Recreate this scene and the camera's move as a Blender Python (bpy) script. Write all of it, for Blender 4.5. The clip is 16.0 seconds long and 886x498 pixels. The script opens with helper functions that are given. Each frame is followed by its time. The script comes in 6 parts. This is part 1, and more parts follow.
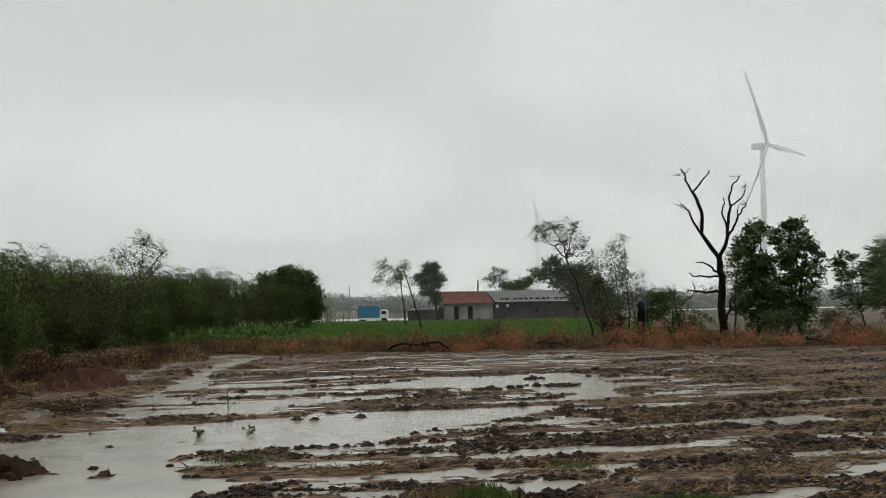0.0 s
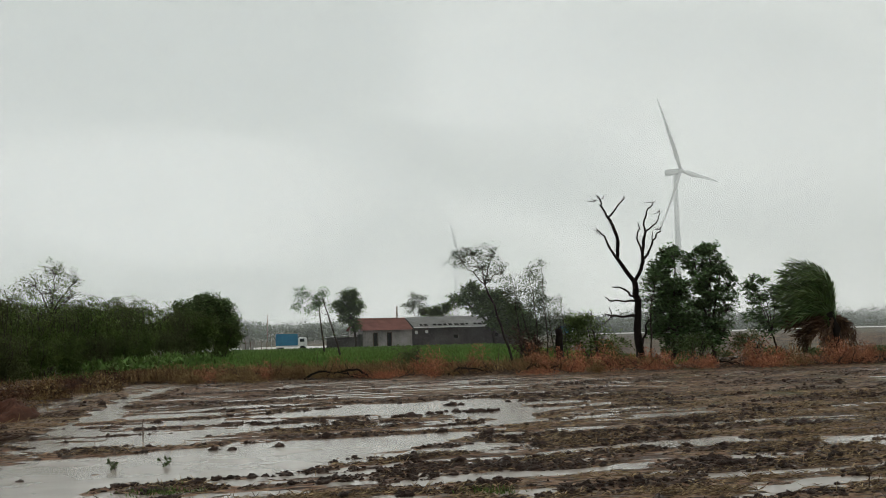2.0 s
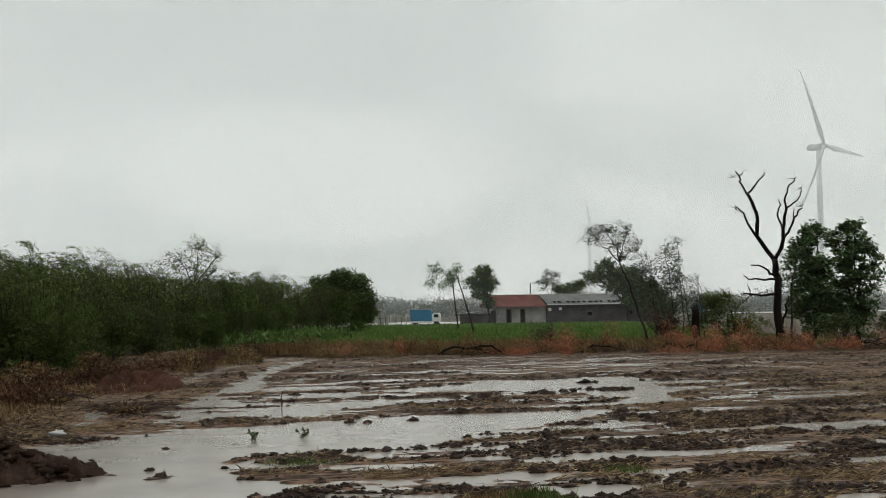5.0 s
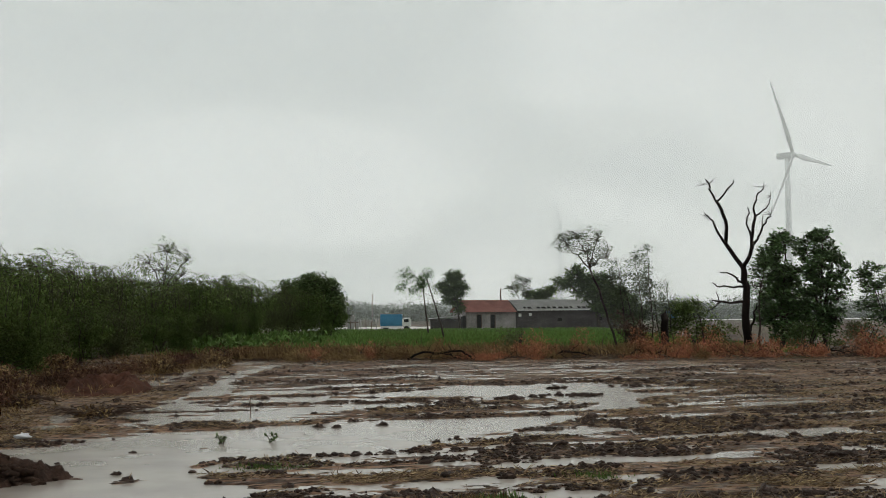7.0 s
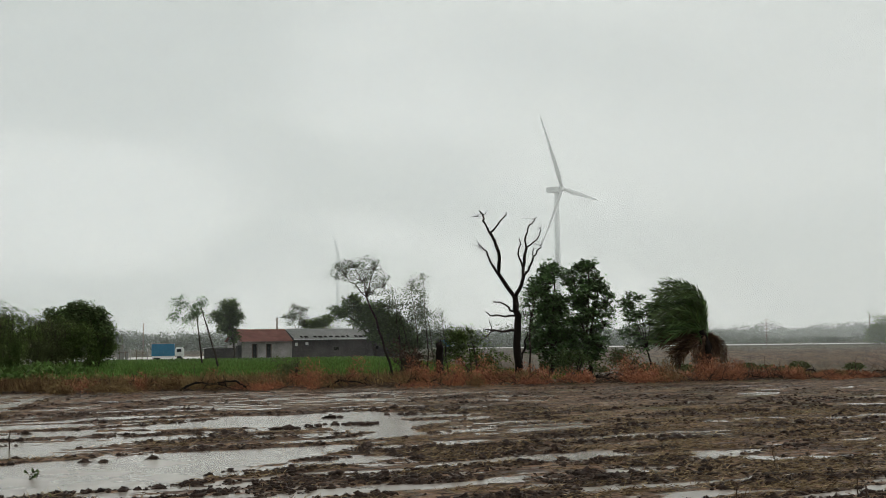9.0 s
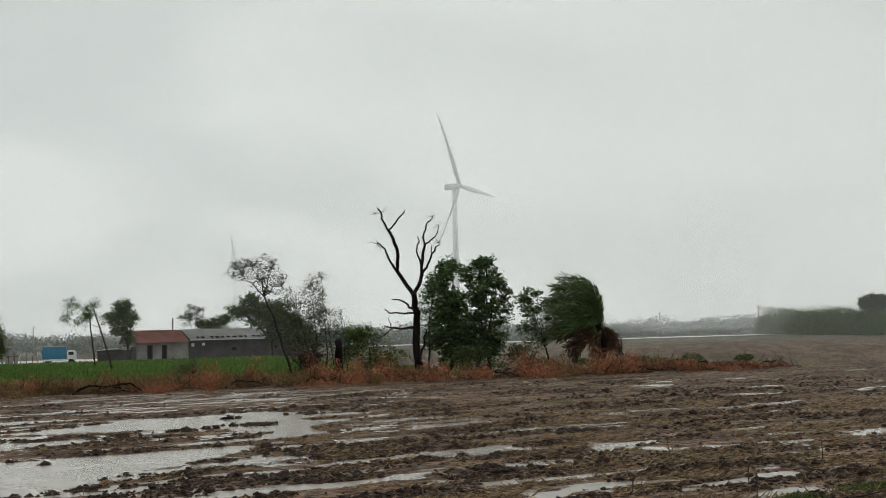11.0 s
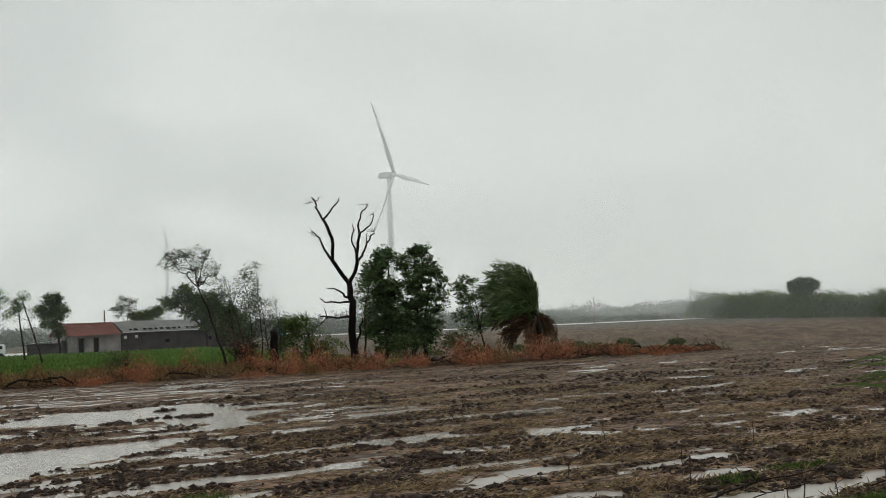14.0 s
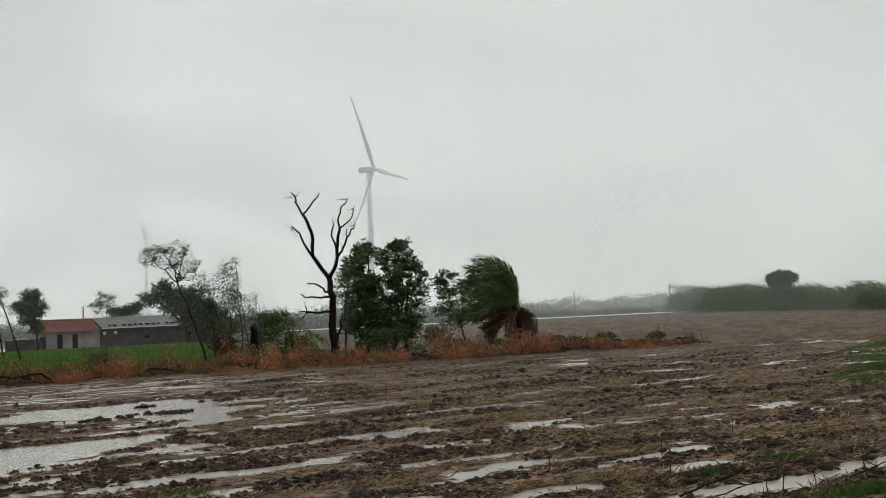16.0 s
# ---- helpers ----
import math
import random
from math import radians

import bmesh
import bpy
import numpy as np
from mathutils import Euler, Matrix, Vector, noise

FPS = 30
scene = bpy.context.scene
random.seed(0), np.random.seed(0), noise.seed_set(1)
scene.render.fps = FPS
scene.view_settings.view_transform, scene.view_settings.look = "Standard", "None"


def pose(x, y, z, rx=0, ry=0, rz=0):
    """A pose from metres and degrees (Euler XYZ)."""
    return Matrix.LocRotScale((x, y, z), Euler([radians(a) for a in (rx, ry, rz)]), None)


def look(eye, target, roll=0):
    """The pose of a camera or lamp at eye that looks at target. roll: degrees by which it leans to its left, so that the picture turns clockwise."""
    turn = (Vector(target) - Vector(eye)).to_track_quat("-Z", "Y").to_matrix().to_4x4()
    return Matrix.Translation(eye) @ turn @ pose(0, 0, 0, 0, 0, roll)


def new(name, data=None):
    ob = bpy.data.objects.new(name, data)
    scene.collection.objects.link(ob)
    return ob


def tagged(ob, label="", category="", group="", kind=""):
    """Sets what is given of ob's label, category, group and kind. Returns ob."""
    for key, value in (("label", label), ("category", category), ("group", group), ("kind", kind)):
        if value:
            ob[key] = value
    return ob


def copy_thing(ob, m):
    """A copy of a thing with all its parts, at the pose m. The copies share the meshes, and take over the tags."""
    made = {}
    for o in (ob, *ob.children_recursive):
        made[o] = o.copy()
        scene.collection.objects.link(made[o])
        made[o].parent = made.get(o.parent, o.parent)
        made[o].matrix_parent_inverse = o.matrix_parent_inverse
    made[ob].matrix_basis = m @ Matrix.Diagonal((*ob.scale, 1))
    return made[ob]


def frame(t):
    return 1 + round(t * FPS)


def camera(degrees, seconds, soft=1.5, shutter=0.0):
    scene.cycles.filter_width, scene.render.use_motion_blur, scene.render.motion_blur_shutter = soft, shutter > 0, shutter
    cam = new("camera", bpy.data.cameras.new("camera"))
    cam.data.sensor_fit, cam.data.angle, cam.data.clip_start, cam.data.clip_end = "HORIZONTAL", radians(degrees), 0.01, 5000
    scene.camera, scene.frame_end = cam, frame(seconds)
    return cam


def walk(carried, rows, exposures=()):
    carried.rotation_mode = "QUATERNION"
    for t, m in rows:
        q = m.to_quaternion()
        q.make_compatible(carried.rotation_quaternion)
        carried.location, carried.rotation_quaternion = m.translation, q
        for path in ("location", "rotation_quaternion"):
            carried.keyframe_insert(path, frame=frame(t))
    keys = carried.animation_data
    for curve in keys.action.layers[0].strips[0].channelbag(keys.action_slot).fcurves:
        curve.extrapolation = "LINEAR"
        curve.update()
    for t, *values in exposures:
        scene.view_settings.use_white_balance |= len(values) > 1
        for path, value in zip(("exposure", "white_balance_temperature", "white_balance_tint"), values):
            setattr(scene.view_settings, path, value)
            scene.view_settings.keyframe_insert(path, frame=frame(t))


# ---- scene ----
cam = camera(41.4, 16.0, soft=0.6)
EYE = (0.0, 0.0, 2.6)
PATH = [
    (0, EYE, (-0.0, 1.9978, 2.6938), -0.85),
    (0.5, EYE, (0.0587, 1.9958, 2.715), -1.15),
    (1, EYE, (0.1085, 1.9929, 2.7283), -1.34),
    (1.5, EYE, (0.1395, 1.9905, 2.736), -1.34),
    (2, EYE, (0.1394, 1.9905, 2.7359), -1.46),
    (2.5, EYE, (0.1586, 1.9885, 2.7434), -1.54),
    (3, EYE, (0.1027, 1.9936, 2.7223), -1.58),
    (3.5, EYE, (-0.0492, 1.9973, 2.6911), -0.92),
    (4, EYE, (-0.0847, 1.9963, 2.6871), -0.73),
    (4.5, EYE, (-0.0844, 1.9959, 2.6963), -0.63),
    (4.7, EYE, (-0.082, 1.9957, 2.7015), -0.84),
    (5.7, EYE, (-0.1182, 1.9942, 2.6958), -0.48),
    (6.4, EYE, (-0.1477, 1.9925, 2.6912), -0.19),
    (6.8, EYE, (-0.1216, 1.9943, 2.6884), -0.19),
    (7, EYE, (-0.039, 1.9967, 2.7086), -0.45),
    (7.5, EYE, (0.0743, 1.994, 2.7355), -0.83),
    (8, EYE, (0.2173, 1.9811, 2.7672), -0.90),
    (8.5, EYE, (0.2711, 1.9749, 2.7622), -0.62),
    (9, EYE, (0.3381, 1.9652, 2.7542), -0.66),
    (9.5, EYE, (0.3849, 1.9571, 2.7475), -0.64),
    (9.7, EYE, (0.4135, 1.9514, 2.7456), -0.84),
    (11.8, EYE, (0.5246, 1.9245, 2.7448), -1.71),
    (12, EYE, (0.5306, 1.9234, 2.7373), -1.74),
    (12.5, EYE, (0.5521, 1.9178, 2.7318), -2.00),
    (13, EYE, (0.5765, 1.9109, 2.7275), -2.29),
    (13.5, EYE, (0.5897, 1.9073, 2.7199), -2.40),
    (14, EYE, (0.6131, 1.8998, 2.7226), -2.38),
    (14.5, EYE, (0.6263, 1.8958, 2.7175), -2.51),
    (15, EYE, (0.6433, 1.8903, 2.7145), -2.58),
    (15.5, EYE, (0.652, 1.8874, 2.7129), -2.65),
    (16, EYE, (0.645, 1.8898, 2.7118), -2.65),
]
walk(cam, [(t, look(eye, target, roll)) for t, eye, target, roll in PATH])

# ---- world, sun, mist light ----
world = bpy.data.worlds.new("overcast_sky")
scene.world = world
world.use_nodes = True


def wire(tree, a, b):
    tree.links.new(a, b)


def build_sky():
    nt = world.node_tree
    nt.nodes.clear()
    out = nt.nodes.new("ShaderNodeOutputWorld")
    bg = nt.nodes.new("ShaderNodeBackground")
    sky = nt.nodes.new("ShaderNodeTexSky")
    sky.sky_type = "NISHITA"
    sky.sun_disc = False
    sky.sun_elevation = radians(52)
    sky.sun_rotation = radians(20)
    dim = nt.nodes.new("ShaderNodeVectorMath")
    dim.operation = "SCALE"
    dim.inputs["Scale"].default_value = 0.1
    wire(nt, sky.outputs["Color"], dim.inputs[0])
    tc = nt.nodes.new("ShaderNodeTexCoord")
    mp = nt.nodes.new("ShaderNodeMapping")
    mp.inputs["Scale"].default_value = (1.6, 1.6, 5.2)
    mp.inputs["Location"].default_value = (0.37, 0.1, 0.25)
    wire(nt, tc.outputs["Generated"], mp.inputs["Vector"])
    n1 = nt.nodes.new("ShaderNodeTexNoise")
    n1.inputs["Scale"].default_value = 1.7
    n1.inputs["Detail"].default_value = 5.0
    n1.inputs["Roughness"].default_value = 0.48
    n1.inputs["Distortion"].default_value = 0.6
    wire(nt, mp.outputs["Vector"], n1.inputs["Vector"])
    ramp = nt.nodes.new("ShaderNodeValToRGB")
    ramp.color_ramp.interpolation = "EASE"
    e = ramp.color_ramp.elements
    e[0].position, e[0].color = 0.36, (0.60, 0.632, 0.61, 1)
    e[1].position, e[1].color = 0.62, (0.93, 0.952, 0.915, 1)
    wire(nt, n1.outputs["Fac"], ramp.inputs["Fac"])
    # thicker cloud towards the east
    sep = nt.nodes.new("ShaderNodeSeparateXYZ")
    wire(nt, tc.outputs["Generated"], sep.inputs[0])
    east = nt.nodes.new("ShaderNodeMapRange")
    east.interpolation_type = "SMOOTHSTEP"
    east.inputs["From Min"].default_value = -0.25
    east.inputs["From Max"].default_value = 0.75
    east.inputs["To Min"].default_value = 1.07
    east.inputs["To Max"].default_value = 0.66
    wire(nt, sep.outputs["X"], east.inputs["Value"])
    thick = nt.nodes.new("ShaderNodeVectorMath")
    thick.operation = "SCALE"
    wire(nt, ramp.outputs["Color"], thick.inputs[0])
    wire(nt, east.outputs[0], thick.inputs["Scale"])
    mix = nt.nodes.new("ShaderNodeMix")
    mix.data_type = "RGBA"
    mix.inputs["Factor"].default_value = 0.94
    wire(nt, dim.outputs[0], mix.inputs["A"])
    wire(nt, thick.outputs[0], mix.inputs["B"])
    wire(nt, mix.outputs["Result"], bg.inputs["Color"])
    bg.inputs["Strength"].default_value = 1.0
    wire(nt, bg.outputs[0], out.inputs["Surface"])


build_sky()
sun_data = bpy.data.lights.new("sun", "SUN")
sun_data.energy = 0.6
sun_data.angle = radians(25)
sun_data.color = (1.0, 0.97, 0.93)
sun = new("sun", sun_data)
sun.matrix_world = look((60, 40, 120), (0, 30, 0))


# ---- materials ----
def material(name, base, rough=0.7, spec=0.4, vary=0.25, scale=3.0, second=None, bump=0.0, bump_scale=20.0,
             island=0.0, metal=0.0, translucent=0.0, stretch=(1, 1, 1)):
    """A surface with broad stains and fine grain, both at real-world size."""
    m = bpy.data.materials.new(name)
    m.use_nodes = True
    nt = m.node_tree
    p = nt.nodes["Principled BSDF"]
    p.inputs["Roughness"].default_value = rough
    p.inputs["Specular IOR Level"].default_value = spec
    p.inputs["Metallic"].default_value = metal
    tc = nt.nodes.new("ShaderNodeTexCoord")
    mp = nt.nodes.new("ShaderNodeMapping")
    mp.inputs["Scale"].default_value = stretch
    wire(nt, tc.outputs["Object"], mp.inputs["Vector"])
    big = nt.nodes.new("ShaderNodeTexNoise")
    big.inputs["Scale"].default_value = scale
    big.inputs["Detail"].default_value = 4
    wire(nt, mp.outputs[0], big.inputs["Vector"])
    fine = nt.nodes.new("ShaderNodeTexNoise")
    fine.inputs["Scale"].default_value = scale * 9
    fine.inputs["Detail"].default_value = 3
    wire(nt, mp.outputs[0], fine.inputs["Vector"])
    mean = nt.nodes.new("ShaderNodeMath")
    mean.operation = "MULTIPLY_ADD"
    wire(nt, fine.outputs["Fac"], mean.inputs[0])
    mean.inputs[1].default_value = 0.45
    half = nt.nodes.new("ShaderNodeMath")
    half.operation = "MULTIPLY"
    half.inputs[1].default_value = 0.55
    wire(nt, big.outputs["Fac"], half.inputs[0])
    wire(nt, half.outputs[0], mean.inputs[2])
    ramp = nt.nodes.new("ShaderNodeValToRGB")
    lo = second or tuple(c * (1 - vary) for c in base)
    e = ramp.color_ramp.elements
    e[0].position, e[0].color = 0.36, (*lo, 1)
    e[1].position, e[1].color = 0.62, (*base, 1)
    wire(nt, mean.outputs[0], ramp.inputs["Fac"])
    colour = ramp.outputs["Color"]
    if island:
        geo = nt.nodes.new("ShaderNodeNewGeometry")
        hsv = nt.nodes.new("ShaderNodeHueSaturation")
        mr = nt.nodes.new("ShaderNodeMapRange")
        mr.inputs["To Min"].default_value = 1 - island
        mr.inputs["To Max"].default_value = 1 + island
        wire(nt, geo.outputs["Random Per Island"], mr.inputs["Value"])
        wire(nt, mr.outputs[0], hsv.inputs["Value"])
        hue = nt.nodes.new("ShaderNodeMapRange")
        hue.inputs["To Min"].default_value = 0.485
        hue.inputs["To Max"].default_value = 0.512
        wire(nt, geo.outputs["Random Per Island"], hue.inputs["Value"])
        wire(nt, hue.outputs[0], hsv.inputs["Hue"])
        wire(nt, colour, hsv.inputs["Color"])
        colour = hsv.outputs["Color"]
    wire(nt, colour, p.inputs["Base Color"])
    if bump:
        b = nt.nodes.new("ShaderNodeBump")
        b.inputs["Strength"].default_value = bump
        b.inputs["Distance"].default_value = 0.03
        bn = nt.nodes.new("ShaderNodeTexNoise")
        bn.inputs["Scale"].default_value = bump_scale
        bn.inputs["Detail"].default_value = 4
        wire(nt, mp.outputs[0], bn.inputs["Vector"])
        wire(nt, bn.outputs["Fac"], b.inputs["Height"])
        wire(nt, b.outputs["Normal"], p.inputs["Normal"])
    if translucent:
        tr = nt.nodes.new("ShaderNodeBsdfTranslucent")
        wire(nt, colour, tr.inputs["Color"])
        mx = nt.nodes.new("ShaderNodeMixShader")
        mx.inputs["Fac"].default_value = translucent
        wire(nt, p.outputs[0], mx.inputs[1])
        wire(nt, tr.outputs[0], mx.inputs[2])
        wire(nt, mx.outputs[0], nt.nodes["Material Output"].inputs["Surface"])
    return m


def ground_material():
    m = bpy.data.materials.new("wet_ploughed_soil")
    m.use_nodes = True
    nt = m.node_tree
    p = nt.nodes["Principled BSDF"]
    tc = nt.nodes.new("ShaderNodeTexCoord")
    rot = nt.nodes.new("ShaderNodeMapping")
    rot.inputs["Rotation"].default_value = (0, 0, radians(-17))
    wire(nt, tc.outputs["Object"], rot.inputs["Vector"])

    def noise_at(scale, detail, vec, rough=0.55):
        n = nt.nodes.new("ShaderNodeTexNoise")
        n.inputs["Scale"].default_value = scale
        n.inputs["Detail"].default_value = detail
        n.inputs["Roughness"].default_value = rough
        wire(nt, vec, n.inputs["Vector"])
        return n.outputs["Fac"]

    def ramp(fac, a, ca, b, cb):
        r = nt.nodes.new("ShaderNodeValToRGB")
        e = r.color_ramp.elements
        e[0].position, e[0].color = a, (*ca, 1)
        e[1].position, e[1].color = b, (*cb, 1)
        wire(nt, fac, r.inputs["Fac"])
        return r.outputs["Color"]

    def mix(fac, a, b):
        x = nt.nodes.new("ShaderNodeMix")
        x.data_type = "RGBA"
        wire(nt, fac, x.inputs["Factor"])
        wire(nt, a, x.inputs["A"])
        wire(nt, b, x.inputs["B"])
        return x.outputs["Result"]

    def attr(name):
        a = nt.nodes.new("ShaderNodeAttribute")
        a.attribute_name = name
        return a.outputs["Fac"]

    def times(a, b):
        x = nt.nodes.new("ShaderNodeMath")
        x.operation = "MULTIPLY"
        wire(nt, a, x.inputs[0])
        wire(nt, b, x.inputs[1])
        return x.outputs[0]

    tilth = nt.nodes.new("ShaderNodeMapping")
    tilth.inputs["Scale"].default_value = (0.5, 1.2, 1)
    wire(nt, rot.outputs[0], tilth.inputs["Vector"])
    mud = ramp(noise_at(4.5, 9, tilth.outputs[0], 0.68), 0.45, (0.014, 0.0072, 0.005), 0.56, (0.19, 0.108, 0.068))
    # chopped stalks and chaff pressed into the soil, lying along the furrows
    stretch = nt.nodes.new("ShaderNodeMapping")
    stretch.inputs["Scale"].default_value = (0.33, 1.5, 1)
    wire(nt, rot.outputs[0], stretch.inputs["Vector"])
    chaff = ramp(noise_at(11, 5, stretch.outputs[0], 0.7), 0.51, (0, 0, 0), 0.57, (1, 1, 1))
    chaff_col = ramp(noise_at(6, 3, rot.outputs[0]), 0.35, (0.13, 0.090, 0.050), 0.65, (0.32, 0.24, 0.14))
    col = mix(times(chaff, attr("chaff")), mud, chaff_col)
    weed = ramp(noise_at(0.55, 6, rot.outputs[0], 0.65), 0.47, (0, 0, 0), 0.62, (1, 1, 1))
    weed_col = ramp(noise_at(9, 4, stretch.outputs[0]), 0.4, (0.036, 0.030, 0.012), 0.62, (0.086, 0.076, 0.030))
    col = mix(times(weed, attr("weed")), col, weed_col)
    crop_col = ramp(noise_at(0.35, 6, tc.outputs["Object"]), 0.35, (0.060, 0.105, 0.024), 0.65, (0.100, 0.170, 0.040))
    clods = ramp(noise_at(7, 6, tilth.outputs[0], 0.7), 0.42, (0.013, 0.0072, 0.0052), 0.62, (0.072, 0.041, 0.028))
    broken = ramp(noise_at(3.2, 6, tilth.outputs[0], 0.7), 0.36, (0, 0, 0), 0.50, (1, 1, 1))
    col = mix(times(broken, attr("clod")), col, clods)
    col = mix(attr("crop"), col, crop_col)
    far_col = ramp(noise_at(0.03, 6, tc.outputs["Object"]), 0.38, (0.048, 0.036, 0.025), 0.62, (0.075, 0.070, 0.036))
    col = mix(attr("far"), col, far_col)
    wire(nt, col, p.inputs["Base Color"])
    rr = nt.nodes.new("ShaderNodeMapRange")
    wire(nt, noise_at(3.5, 5, rot.outputs[0]), rr.inputs["Value"])
    rr.inputs["From Min"].default_value = 0.35
    rr.inputs["From Max"].default_value = 0.65
    rr.inputs["To Min"].default_value = 0.42
    rr.inputs["To Max"].default_value = 0.95
    wire(nt, rr.outputs[0], p.inputs["Roughness"])
    p.inputs["Specular IOR Level"].default_value = 0.08
    b = nt.nodes.new("ShaderNodeBump")
    b.inputs["Strength"].default_value = 0.8
    b.inputs["Distance"].default_value = 0.03
    wire(nt, noise_at(16, 6, rot.outputs[0], 0.65), b.inputs["Height"])
    wire(nt, b.outputs["Normal"], p.inputs["Normal"])
    return m


def water_material(name, base, ripple, gloss=0.06):
    m = bpy.data.materials.new(name)
    m.use_nodes = True
    nt = m.node_tree
    p = nt.nodes["Principled BSDF"]
    p.inputs["Roughness"].default_value = gloss
    p.inputs["IOR"].default_value = 1.33
    tc = nt.nodes.new("ShaderNodeTexCoord")
    n = nt.nodes.new("ShaderNodeTexNoise")
    n.inputs["Scale"].default_value = 0.7
    n.inputs["Detail"].default_value = 4
    wire(nt, tc.outputs["Object"], n.inputs["Vector"])
    r = nt.nodes.new("ShaderNodeValToRGB")
    e = r.color_ramp.elements
    e[0].position, e[0].color = 0.35, (*[c * 0.8 for c in base], 1)
    e[1].position, e[1].color = 0.65, (*base, 1)
    wire(nt, n.outputs["Fac"], r.inputs["Fac"])
    wire(nt, r.outputs["Color"], p.inputs["Base Color"])
    w = nt.nodes.new("ShaderNodeTexNoise")
    w.inputs["Scale"].default_value = 9
    w.inputs["Detail"].default_value = 3
    wire(nt, tc.outputs["Object"], w.inputs["Vector"])
    b = nt.nodes.new("ShaderNodeBump")
    b.inputs["Strength"].default_value = ripple
    b.inputs["Distance"].default_value = 0.01
    wire(nt, w.outputs["Fac"], b.inputs["Height"])
    wire(nt, b.outputs["Normal"], p.inputs["Normal"])
    return m


def mist_material(name, density, top):
    """A veil of rain: a thin scatterer lit by the whole sky above it, thinning out upwards."""
    m = bpy.data.materials.new(name)
    m.use_nodes = True
    nt = m.node_tree
    nt.nodes.clear()
    out = nt.nodes.new("ShaderNodeOutputMaterial")
    up = nt.nodes.new("ShaderNodeCombineXYZ")
    up.inputs[2].default_value = 1
    down = nt.nodes.new("ShaderNodeCombineXYZ")
    down.inputs[2].default_value = -1
    d = nt.nodes.new("ShaderNodeBsdfDiffuse")
    t = nt.nodes.new("ShaderNodeBsdfTranslucent")
    for node, v in ((d, up), (t, down)):
        node.inputs["Color"].default_value = (0.84, 0.87, 0.855, 1)
        wire(nt, v.outputs[0], node.inputs["Normal"])
    add = nt.nodes.new("ShaderNodeAddShader")
    wire(nt, d.outputs[0], add.inputs[0])
    wire(nt, t.outputs[0], add.inputs[1])
    clear = nt.nodes.new("ShaderNodeBsdfTransparent")
    tc = nt.nodes.new("ShaderNodeTexCoord")
    sep = nt.nodes.new("ShaderNodeSeparateXYZ")
    wire(nt, tc.outputs["Object"], sep.inputs[0])
    fade = nt.nodes.new("ShaderNodeMapRange")
    fade.interpolation_type = "SMOOTHSTEP"
    fade.inputs["From Min"].default_value = top * 0.4
    fade.inputs["From Max"].default_value = top * 0.97
    fade.inputs["To Min"].default_value = density
    fade.inputs["To Max"].default_value = 0.0
    wire(nt, sep.outputs["Z"], fade.inputs["Value"])
    mx = nt.nodes.new("ShaderNodeMixShader")
    wire(nt, fade.outputs[0], mx.inputs["Fac"])
    wire(nt, clear.outputs[0], mx.inputs[1])
    wire(nt, add.outputs[0], mx.inputs[2])
    wire(nt, mx.outputs[0], out.inputs["Surface"])
    return m


